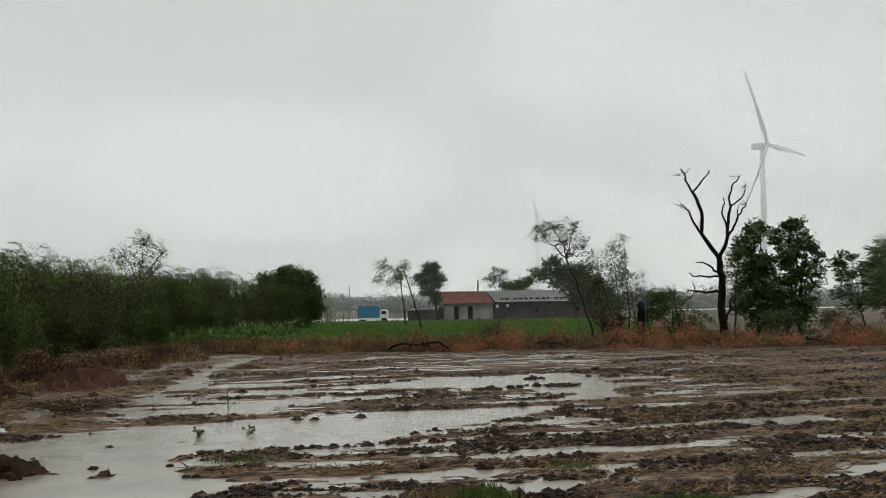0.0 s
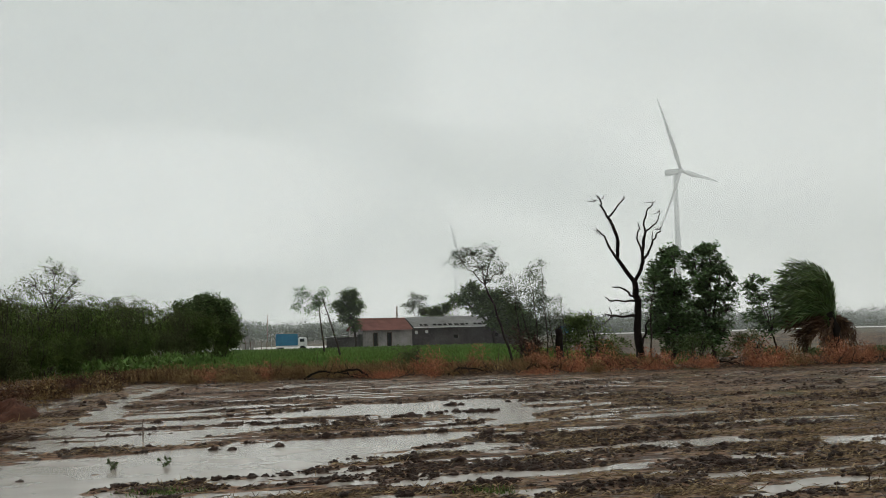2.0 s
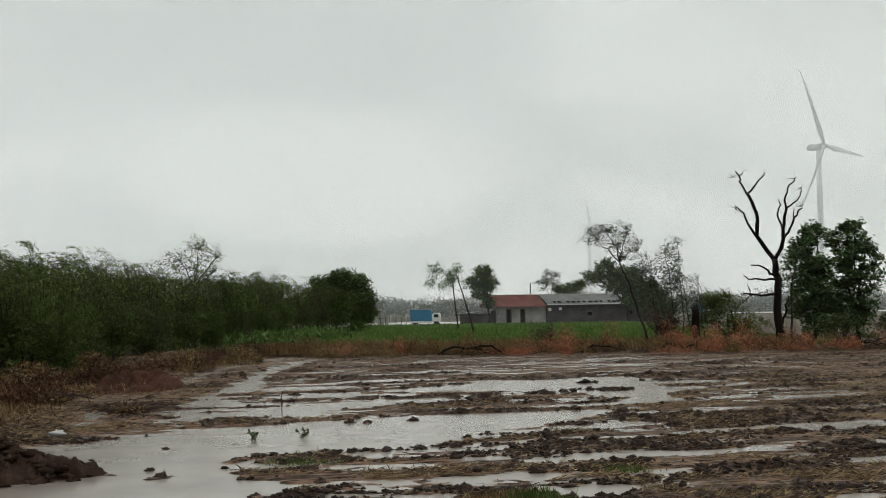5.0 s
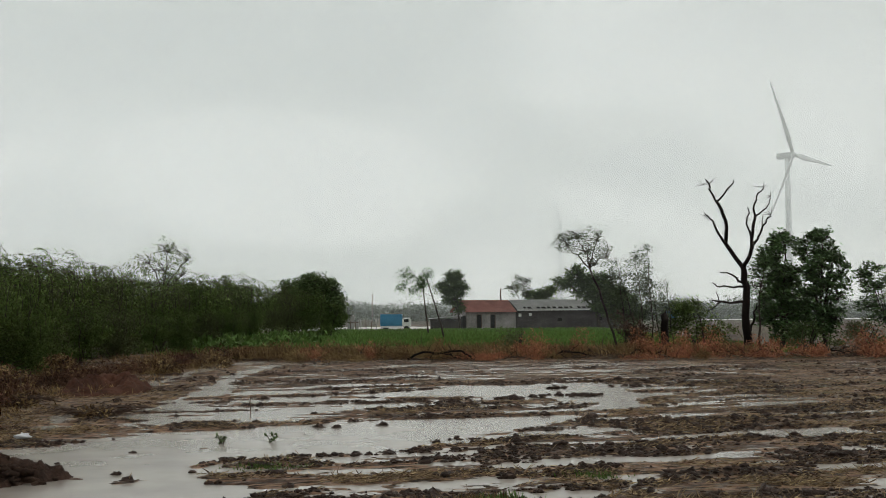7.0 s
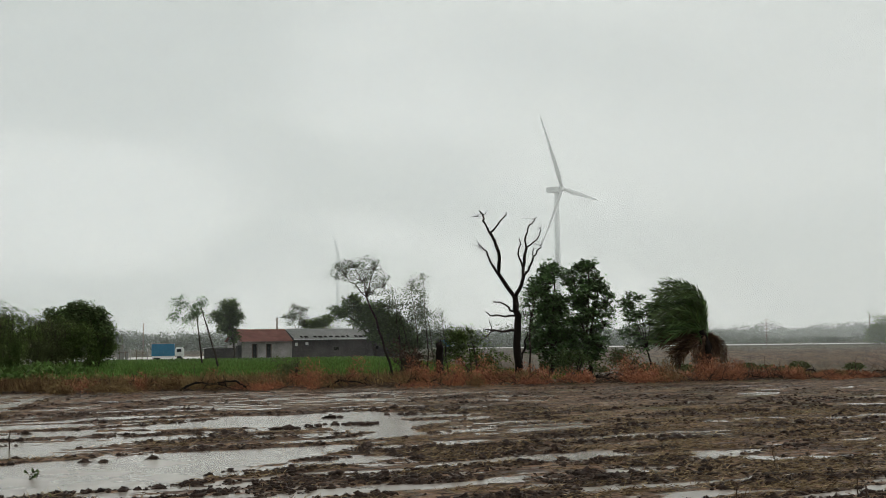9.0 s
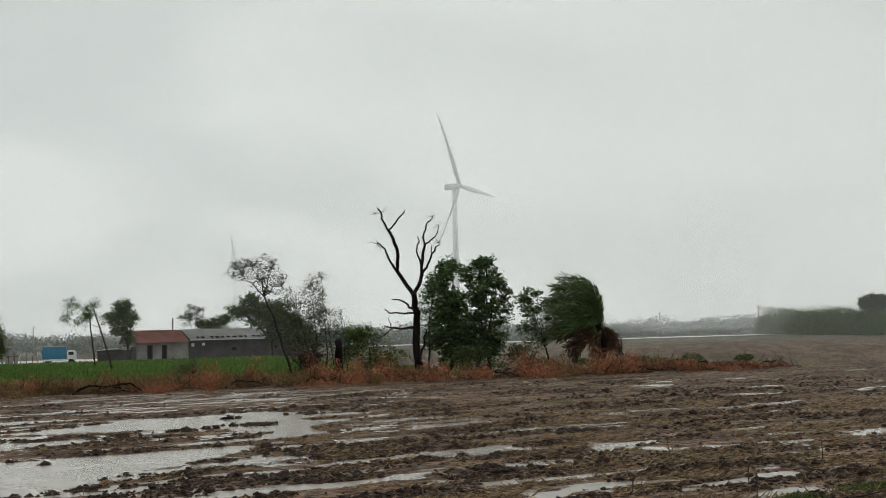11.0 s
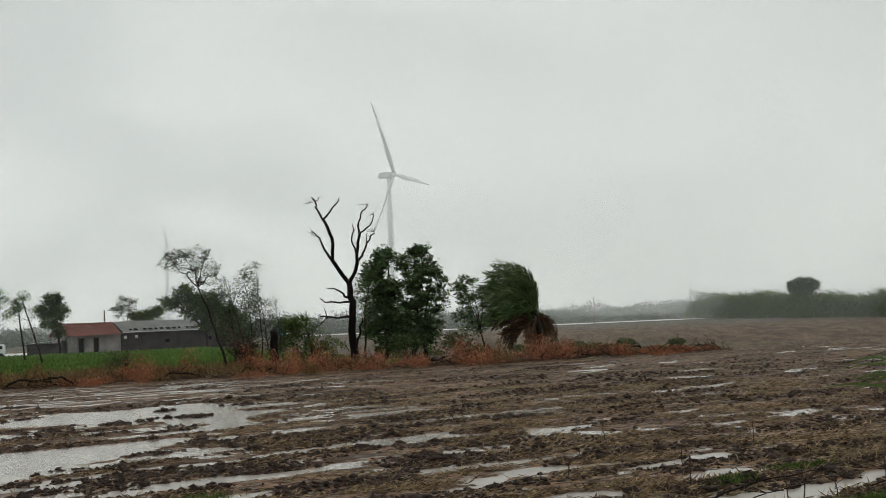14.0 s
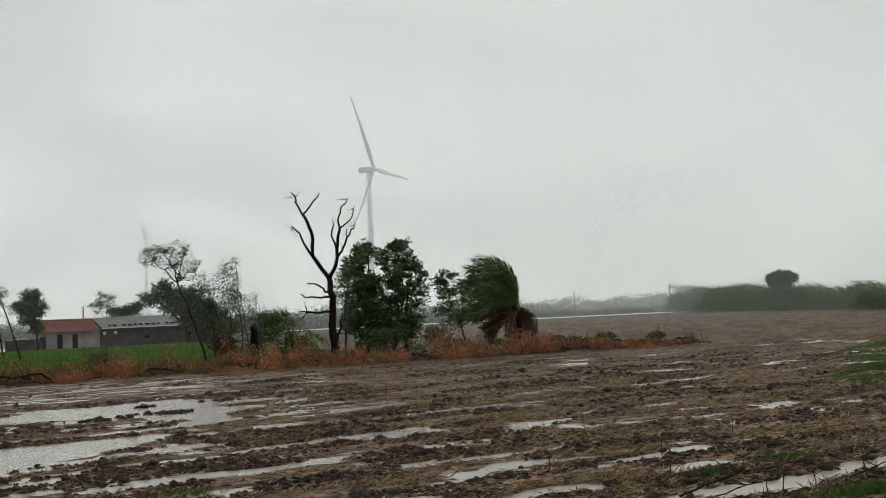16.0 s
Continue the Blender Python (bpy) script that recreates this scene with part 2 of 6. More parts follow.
M = {
    "ground": ground_material(),
    "water": water_material("muddy_rain_water", (0.30, 0.262, 0.228), 0.02, 0.2),
    "flood": water_material("flood_water", (0.48, 0.46, 0.43), 0.15, 0.4),
    "clod": material("wet_clod_soil", (0.052, 0.029, 0.0195), 0.7, 0.25, second=(0.016, 0.0095, 0.007), scale=6, bump=0.8, bump_scale=30),
    "mound": material("wet_dug_soil", (0.050, 0.028, 0.019), 0.85, 0.1, second=(0.022, 0.013, 0.010), scale=2.5, bump=1.0, bump_scale=14),
    "red_soil": material("damp_red_dug_soil", (0.082, 0.036, 0.023), 0.9, 0.08, second=(0.034, 0.016, 0.011), scale=1.6, bump=0.9, bump_scale=12),
    "bark_dead": material("dark_wet_bark", (0.017, 0.013, 0.011), 0.9, 0.1, scale=4, bump=0.7, stretch=(1, 1, 0.25)),
    "bark": material("wet_grey_brown_bark", (0.050, 0.040, 0.032), 0.9, 0.1, scale=5, bump=0.6, stretch=(1, 1, 0.25)),
    "leaf_dark": material("dark_green_leaf", (0.062, 0.108, 0.034), 0.5, 0.35, island=0.6, scale=0.6, translucent=0.25),
    "leaf_mid": material("mid_green_leaf", (0.076, 0.108, 0.040), 0.8, 0.12, island=0.4, scale=0.6, translucent=0.25),
    "leaf_hedge": material("feathery_thorn_leaf", (0.098, 0.138, 0.036), 0.8, 0.1, island=0.5, scale=0.25, second=(0.048, 0.070, 0.018), translucent=0.22),
    "leaf_field": material("green_field_hedge_leaf", (0.092, 0.142, 0.032), 0.8, 0.1, island=0.4, scale=0.1, second=(0.055, 0.085, 0.020), translucent=0.2),
    "leaf_thorn": material("dull_thorn_leaf", (0.092, 0.112, 0.042), 0.8, 0.1, island=0.5, scale=0.25, second=(0.050, 0.054, 0.022), translucent=0.2),
    "leaf_olive": material("pale_olive_leaf", (0.105, 0.125, 0.055), 0.8, 0.12, island=0.35, scale=0.5, translucent=0.25),
    "leaf_grey": material("small_grey_green_leaf", (0.062, 0.078, 0.040), 0.7, 0.2, island=0.4, scale=0.6, translucent=0.15),
    "leaf_far": material("far_tree_leaf", (0.060, 0.080, 0.045), 0.8, 0.12, island=0.3, scale=0.1, translucent=0.2),
    "frond": material("palm_frond_green", (0.085, 0.135, 0.040), 0.5, 0.3, island=0.4, scale=0.8, translucent=0.2),
    "frond_dry": material("dry_palm_frond", (0.085, 0.048, 0.026), 0.8, 0.2, island=0.35, scale=1.5),
    "grass": material("wet_green_grass", (0.085, 0.140, 0.034), 0.7, 0.15, island=0.4, scale=2, translucent=0.3),
    "crop": material("young_green_crop", (0.125, 0.205, 0.052), 0.8, 0.1, island=0.35, scale=0.2, second=(0.075, 0.135, 0.032), translucent=0.3),
    "dry_grass": material("dry_straw_grass", (0.26, 0.175, 0.085), 0.9, 0.05, island=0.5, scale=0.4, second=(0.10, 0.062, 0.032)),
    "dry_brush": material("withered_russet_leaf", (0.40, 0.165, 0.092), 0.9, 0.05, island=0.5, scale=0.35, second=(0.22, 0.10, 0.062)),
    "twig_red": material("dark_russet_brush", (0.13, 0.066, 0.042), 0.9, 0.05, island=0.6, scale=0.25, second=(0.035, 0.022, 0.015)),
    "twig": material("dead_brown_twig", (0.070, 0.044, 0.030), 0.8, 0.2, island=0.3),
    "straw": material("wet_straw", (0.29, 0.208, 0.120), 0.8, 0.1, island=0.65, scale=3, second=(0.11, 0.072, 0.042)),
    "plaster": material("weathered_grey_plaster", (0.33, 0.31, 0.30), 0.9, 0.1, second=(0.15, 0.14, 0.135), scale=0.5, bump=0.4),
    "brick_dark": material("damp_dark_block_wall", (0.085, 0.076, 0.075), 0.9, 0.1, second=(0.042, 0.037, 0.037), scale=0.45, bump=0.5),
    "roof_red": material("weathered_red_roof_tile", (0.33, 0.145, 0.118), 0.8, 0.2, second=(0.20, 0.082, 0.066), scale=0.9),
    "roof_grey": material("grey_cement_sheet", (0.40, 0.40, 0.385), 0.85, 0.25, second=(0.25, 0.25, 0.24), scale=0.5),
    # near-black: painted room shade in openings; own colour of roof stones and board
    "dark": material("room_shade_and_dark_parts", (0.015, 0.013, 0.012), 0.9, 0.1),
    "wood": material("old_brown_wood", (0.10, 0.065, 0.045), 0.8, 0.25, scale=2, stretch=(1, 1, 0.2)),
    "white_paint": material("white_paint", (0.75, 0.76, 0.75), 0.4, 0.5, vary=0.12),
    "turbine": material("pale_grey_turbine_paint", (0.80, 0.82, 0.82), 0.5, 0.3, vary=0.06, scale=0.05),
    "blue": material("faded_blue_painted_sheet", (0.030, 0.205, 0.36), 0.5, 0.3, vary=0.22, scale=0.7),
    "glass": material("dark_vehicle_glass", (0.02, 0.025, 0.03), 0.08, 0.6),
    "tyre": material("black_rubber", (0.02, 0.02, 0.02), 0.85, 0.2),
    "concrete": material("grey_concrete", (0.30, 0.29, 0.28), 0.85, 0.2, bump=0.3),
    "rubbish": material("white_plastic_sack", (0.55, 0.55, 0.57), 0.4, 0.4, vary=0.2, scale=8),
}


# ---- helpers for meshes ----
def obj(name, verts, faces, mat, parent=None, label="", smooth=False):
    me = bpy.data.meshes.new(name)
    verts = np.asarray(verts, dtype=np.float32).reshape(-1, 3)
    faces = np.asarray(faces, dtype=np.int32)
    k = faces.shape[1]
    me.vertices.add(len(verts))
    me.vertices.foreach_set("co", verts.ravel())
    me.loops.add(faces.size)
    me.loops.foreach_set("vertex_index", faces.ravel())
    me.polygons.add(len(faces))
    me.polygons.foreach_set("loop_start", np.arange(0, faces.size, k, dtype=np.int32))
    if smooth:
        me.polygons.foreach_set("use_smooth", np.ones(len(faces), dtype=bool))
    me.update(calc_edges=True)
    me.materials.append(mat)
    ob = new(name, me)
    if parent is not None:
        ob.parent = parent
    if label:
        ob["label"] = label
    return ob


def part(name, bm, mat, parent, label=""):
    me = bpy.data.meshes.new(name)
    bm.to_mesh(me)
    bm.free()
    me.materials.append(mat)
    ob = new(name, me)
    ob.parent = parent
    if label:
        ob["label"] = label
    return ob


def thing(name, place, label, category, group="", kind=""):
    ob = new(name)
    ob.location = place
    ob.empty_display_size = 0.3
    return tagged(ob, label, category, group, kind)


def box(bm, lo, hi, bevel=0.0):
    made = bmesh.ops.create_cube(bm, size=1.0)
    size = [b - a for a, b in zip(lo, hi)]
    mid = [(a + b) / 2 for a, b in zip(lo, hi)]
    bmesh.ops.scale(bm, vec=size, verts=made["verts"])
    bmesh.ops.translate(bm, vec=mid, verts=made["verts"])
    if bevel:
        edges = list({e for v in made["verts"] for e in v.link_edges})
        bmesh.ops.bevel(bm, geom=edges, offset=bevel, segments=2, affect="EDGES")
    return bm


def boxed(lo, hi, bevel=0.0):
    return box(bmesh.new(), lo, hi, bevel)


def tubes(paths, sides=7):
    """Tapered round limbs: each path is (points, radius at its foot, radius at its tip)."""
    V, F, base = [], [], 0
    for pts, r0, r1 in paths:
        pts = [Vector(p) for p in pts]
        n = len(pts)
        for i, p in enumerate(pts):
            d = (pts[min(i + 1, n - 1)] - pts[max(i - 1, 0)]).normalized()
            side = d.cross(Vector((0.31, 0.9, 0.17))).normalized()
            other = d.cross(side)
            r = r0 + (r1 - r0) * i / (n - 1)
            for k in range(sides):
                a = 2 * math.pi * k / sides
                V.append(p + r * (math.cos(a) * side + math.sin(a) * other))
        for i in range(n - 1):
            for k in range(sides):
                a, b = base + i * sides + k, base + i * sides + (k + 1) % sides
                F.append((a, b, b + sides, a + sides))
        tip = base + (n - 1) * sides
        for k in range(1, sides - 1, 2):
            F.append((tip, tip + k, tip + k + 1, tip + min(k + 2, sides - 1)) if k + 2 < sides else (tip, tip + k, tip + k + 1, tip + k + 1))
        base += n * sides
    F = [f if len(set(f)) == 4 else None for f in F]
    return [tuple(v) for v in V], [f for f in F if f]


def bend(pts, rng, wobble, steps=4):
    """A natural, uneven limb through the given points."""
    out = [Vector(pts[0])]
    for a, b in zip(pts, pts[1:]):
        a, b = Vector(a), Vector(b)
        for i in range(1, steps + 1):
            q = a.lerp(b, i / steps)
            if i < steps:
                q += Vector(rng.normal(0, wobble, 3))
            out.append(q)
    return out


def unit(v):
    return v / (np.linalg.norm(v, axis=-1, keepdims=True) + 1e-9)


def leaf_faces(pos, along, length, width, rng):
    """Leaves as folded diamonds of four corners, one island each."""
    n = len(pos)
    along = unit(along)
    side = unit(np.cross(along, rng.normal(size=(n, 3))))
    lift = np.cross(side, along)
    L = (length * rng.uniform(0.6, 1.35, n))[:, None]
    Wd = (width * rng.uniform(0.7, 1.3, n))[:, None]
    a = pos
    b = pos + along * L * 0.45 + side * Wd * 0.5 + lift * Wd * 0.15
    c = pos + along * L
    d = pos + along * L * 0.45 - side * Wd * 0.5 + lift * Wd * 0.15
    V = np.stack([a, b, c, d], 1).reshape(-1, 3)
    F = np.arange(4 * n).reshape(-1, 4)
    return V, F


def foliage(blobs, twigs, per, reach, leaf_len, leaf_w, rng, wind=(-0.6, 0, 0), droop=0.25, floor=0.15, shell=0.45, clump=0):
    """Leafy twigs through ellipsoids (centre, radii, weight): each twig carries its leaves and leans with the wind."""
    clumps = []
    for c, rad, weight in blobs:
        for _ in range(clump):
            q = unit(rng.normal(size=3)) * rng.uniform(0.35, 1.0)
            clumps.append((np.array(c) + q * np.array(rad) * 0.82, np.array(rad) * rng.uniform(0.18, 0.40), weight * rng.uniform(0.5, 1.5)))
    blobs = clumps or blobs
    w = np.array([b[2] for b in blobs], float)
    pick = rng.choice(len(blobs), twigs, p=w / w.sum())
    cen = np.array([b[0] for b in blobs], float)[pick]
    rad = np.array([b[1] for b in blobs], float)[pick]
    u = unit(rng.normal(size=(twigs, 3)))
    p = cen + u * rad * (rng.uniform(0, 1, (twigs, 1)) ** shell)
    d = unit(u * 0.7 + rng.normal(size=(twigs, 3)) * 0.45 + np.array(wind) + (0, 0, 0.25))
    k = np.tile(np.linspace(0.05, 1, per), twigs)
    ln = np.repeat(reach * rng.uniform(0.5, 1.4, twigs), per)
    P, D = np.repeat(p, per, 0), np.repeat(d, per, 0)
    pos = P + D * (k * ln)[:, None]
    pos[:, 2] -= droop * ln * k ** 2
    along = D + rng.normal(size=D.shape) * 0.45
    along[:, 2] -= droop * k * 1.2
    pos += rng.normal(size=pos.shape) * leaf_len * 0.35
    keep = pos[:, 2] > floor
    return leaf_faces(pos[keep], along[keep], leaf_len, leaf_w, rng)


def tree(name, place, label, limbs, leaves, leaf_mat, bark="bark", category="tree", group="", crown_label=""):
    root = thing(name, place, label, category, group)
    if limbs:
        V, F = tubes(limbs[:1])
        obj("trunk", V, F, M[bark], root, smooth=True)
        for limb in limbs[1:]:
            V, F = tubes([limb], 6)
            obj("limb", V, F, M[bark], root, smooth=True)
    if leaves is not None:
        obj("crown", *leaves, M[leaf_mat], root, crown_label)
    return root


# ---- the ground: one sheet to the horizon ----
def lattice(x, y, seed):
    """Smooth value noise between -1 and 1."""
    xi, yi = np.floor(x).astype(np.int64), np.floor(y).astype(np.int64)
    fx, fy = x - xi, y - yi
    fx, fy = fx * fx * (3 - 2 * fx), fy * fy * (3 - 2 * fy)

    def h(i, j):
        k = (i * 374761393 + j * 668265263 + seed * 974634777) & 0xFFFFFFFF
        k = ((k ^ (k >> 13)) * 1274126177) & 0xFFFFFFFF
        return ((k ^ (k >> 16)) & 0xFFFF) / 32767.5 - 1
    a, b = h(xi, yi), h(xi + 1, yi)
    c, d = h(xi, yi + 1), h(xi + 1, yi + 1)
    return (a * (1 - fx) + b * fx) * (1 - fy) + (c * (1 - fx) + d * fx) * fy


def fbm(x, y, seed, octaves=4, gain=0.5):
    total, amp = 0, 1.0
    for o in range(octaves):
        total = total + amp * lattice(x * 2 ** o + 17.3 * o, y * 2 ** o - 9.1 * o, seed + o)
        amp *= gain
    return total


def smooth(a, b, v):
    t = np.clip((v - a) / (b - a), 0, 1)
    return t * t * (3 - 2 * t)


def inside_depth(poly, x, y):
    """Signed distance to a polygon's outline, positive inside."""
    best = np.full(x.shape, 1e9)
    odd = np.zeros(x.shape, bool)
    for (ax, ay), (bx, by) in zip(poly, poly[1:] + poly[:1]):
        t = np.clip(((x - ax) * (bx - ax) + (y - ay) * (by - ay)) / ((bx - ax) ** 2 + (by - ay) ** 2), 0, 1)
        best = np.minimum(best, np.hypot(x - ax - t * (bx - ax), y - ay - t * (by - ay)))
        if ay != by:
            odd ^= ((ay > y) != (by > y)) & (x < (bx - ax) * (y - ay) / (by - ay) + ax)
    return np.where(odd, best, -best)


def line_depth(line, half, x, y):
    best = np.full(x.shape, 1e9)
    for (ax, ay), (bx, by) in zip(line, line[1:]):
        t = np.clip(((x - ax) * (bx - ax) + (y - ay) * (by - ay)) / ((bx - ax) ** 2 + (by - ay) ** 2), 0, 1)
        best = np.minimum(best, np.hypot(x - ax - t * (bx - ax), y - ay - t * (by - ay)))
    return half - best


# standing water: pools by outline, filled wheel ruts and furrows by line and half width
POOLS = [
    [(-9.6, 22.3), (-8, 24.2), (-6.3, 25.5), (-3.7, 27.7), (-1.9, 28.9), (0.6, 29.5), (2.3, 29.8), (3.1, 29.1), (0.9, 26.4), (-0.5, 24.6),
     (-1.1, 22.7), (-2.5, 21.6), (-3.5, 21.1), (-4.5, 19.5), (-3.5, 17.7), (-3.2, 16.6), (-3.9, 15.4), (-5, 13), (-9.5, 13), (-9, 18)],
    [(-0.8, 40.9), (3.3, 42.4), (4.6, 43.6), (5.6, 39.7), (4.7, 32.8), (3.7, 32.2), (3.4, 35.2), (1.1, 36.9), (-1.2, 36.4)],
    [(-2.6, 38.4), (-1.0, 39.8), (-1.2, 36.6), (-3.1, 35.0), (-5.5, 34.6), (-7.9, 34.9), (-4.8, 36.2)],
    [(-8.0, 28.4), (-6.1, 31.0), (-4.5, 31.7), (-2.6, 33.0), (-1.0, 33.4), (-4.6, 30.6), (-7.3, 27.9)],
    [(-9.5, 26.3), (-9.1, 27.2), (-10.3, 30.6), (-11.1, 31.9), (-10.2, 27.4)],
    [(0.8, 19.6), (1.1, 20.5), (2.2, 21.3), (4.2, 21.6), (5.3, 21.8), (3.4, 20.4), (1.5, 19.7)],
    [(11.3, 15.4), (12.0, 15.9), (13.6, 16.1), (12.9, 14.8), (11.7, 14.5)],
    [(0.9, 16.8), (1.7, 16.6), (1.6, 15.2), (0.9, 15.2)],
]
RUTS = [
    ([(-8.3, 32), (-8.5, 36.1), (-8.8, 40.5), (-9.8, 49.6), (-9.9, 58.8), (-8.3, 62.4), (-5.8, 64.0), (-2, 64.2)], 0.62),
    ([(-11.7, 42.7), (-12.1, 50.2), (-12.6, 59.7), (-11.2, 64.5)], 0.5),
    ([(4.0, 31.8), (1.6, 31.0), (-1.0, 30.3)], 0.28),
    ([(2.4, 23.3), (4.8, 24.4), (8.3, 25.8)], 0.2),
    ([(10.1, 29.6), (13.0, 30.2)], 0.22),
    ([(18.6, 34.9), (20.6, 35.7), (22.0, 36.3)], 0.3),
    ([(9.9, 24.6), (11.4, 25.2)], 0.28),
    ([(4.2, 15.6), (5.1, 16.2)], 0.2),
    ([(8.1, 13.6), (9.4, 14.0), (10.9, 14.5)], 0.1),
    ([(8.4, 17.6), (11.2, 18.6)], 0.05),
    ([(6.2, 18.2), (9.0, 18.9)], 0.06),
    ([(5.6, 15.2), (7.4, 15.7)], 0.05),
    ([(6.0, 24.6), (7.0, 25.4), (8.1, 26.1)], 0.32),
    ([(1.5, 18.6), (2.6, 18.8)], 0.14),
    ([(0.8, 16.4), (1.7, 16.9)], 0.16),
    ([(4.5, 41.8), (7.0, 40.2)], 0.2),
    ([(9.9, 50.0), (12.5, 48.1)], 0.3),
    ([(10.3, 25.2), (10.9, 24.0)], 0.25),
    ([(8.0, 33.1), (9.9, 33.8)], 0.3),
    ([(20.3, 35.9), (22.3, 36.5)], 0.3),
    ([(-0.3, 23.7), (1.5, 25.1)], 0.18),
    ([(1.0, 20.0), (2.1, 20.4), (3.3, 20.9)], 0.32),
]
ISLANDS = [([(-6.3, 18.7), (-5.4, 18.4), (-4.3, 18.9)], 0.22), ([(-5.5, 22.9), (-4.8, 23.1)], 0.12), ([(-4.6, 20.2), (-4.2, 21.1), (-3.5, 20.7)], 0.3),
           ([(-7.4, 26.1), (-5.8, 26.5), (-5.0, 27.5), (-4.0, 28.0), (-3.2, 29.2)], 0.5), ([(-8.3, 36.2), (-7.1, 37.0), (-5.7, 37.3)], 0.5),
           ([(-4.0, 36.6), (-2.0, 36.0), (-0.3, 35.3)], 0.4), ([(-0.1, 33.1), (1.4, 34.2), (2.4, 35.0)], 0.45), ([(-8.6, 45.0), (-5.6, 45.3)], 0.6)]
TURN = radians(17)


def tilth_coords(x, y):
    s = x * math.cos(TURN) + y * math.sin(TURN)
    n = -x * math.sin(TURN) + y * math.cos(TURN)
    return s, n + 0.35 * lattice(s / 7, n / 5, 71)


def clod_zones(x, y):
    s, n = tilth_coords(x, y)
    return smooth(0.05, 0.75, fbm(s / 2.4, n / 0.8, 23, 3))


def ground_height(x, y):
    s, n = tilth_coords(x, y)
    side = smooth(2, 9, x)
    furrow = fbm(s / 3.6, n / 0.95, 3, 5, 0.62) * (1 - side) + 1.1 * fbm(s / 1.9, n / 0.62, 5, 4, 0.6) * side
    ridges = 1 - 2 * np.abs(fbm(s / 1.1, n / 0.34, 13, 3, 0.6))
    lumps = fbm(x / 0.20, y / 0.18, 11, 3, 0.6)
    clumpy = clod_zones(x, y)
    broad = fbm(x / 9, y / 6, 31, 3)
    edge = fbm(s / 1.6, n / 0.6, 47, 3) * 0.5
    wet = smooth(11, -3, x - 0.22 * (y - 34)) * smooth(11, 16, y)
    dry = smooth(-7.6, -9.5, x + 0.8 * lattice(x / 2, y / 3, 19)) * smooth(60, 50, y)
    strips = fbm(s / 2.0, n / 0.62, 83, 5, 0.6)
    crumbs = fbm(x / 0.11, y / 0.10, 29, 2, 0.6)
    rough = 1 - 0.55 * dry
    h = 0.0095 + 0.020 * furrow + 0.030 * strips + 0.014 * ridges * (0.4 + clumpy) + (0.010 + 0.046 * clumpy) * lumps * rough + 0.006 * crumbs + 0.012 * broad + 0.022 * clumpy
    h = h - 0.006 * wet * (1 - dry) + 0.05 * dry + 0.022 * smooth(6, 14, x)
    pool = np.full(x.shape, -9.0)
    for p in POOLS:
        pool = np.maximum(pool, inside_depth(p, x, y))
    for p, half in RUTS:
        pool = np.maximum(pool, line_depth(p, half, x, y))
    h = h - 0.16 * smooth(-0.25, 0.5, pool + edge * 0.8)
    h = np.where(h > 0, h * (0.40 + 0.35 * clumpy), h)
    for p, half in ISLANDS:
        h = np.maximum(h, -0.05 + 0.085 * smooth(-0.1, 0.35, line_depth(p, half, x, y) + edge * 0.4) + 0.02 * lumps)
    # banks: under the thorn hedge and along the far boundary
    bank = smooth(2.0, -1.5, x + 14.5 + 0.025 * (y - 40) + 0.6 * lattice(x / 3, y / 5, 5)) * smooth(24, 34, y) * smooth(140, 110, y)
    h = h + 0.45 * bank
    strip = smooth(64.0, 66.5, y + 1.2 * lattice(x / 3, y / 4, 6)) * smooth(42, 26, x)
    h = np.where(strip > 0, h * (1 - strip) + strip * (0.22 + 0.05 * lumps), h)
    far = smooth(75, 110, np.hypot(x, y))
    near = smooth(12.5, 9.5, np.hypot(x, y))
    h = h * (1 - far) + 0.02 * far
    return h * (1 - near) + 0.25 * near


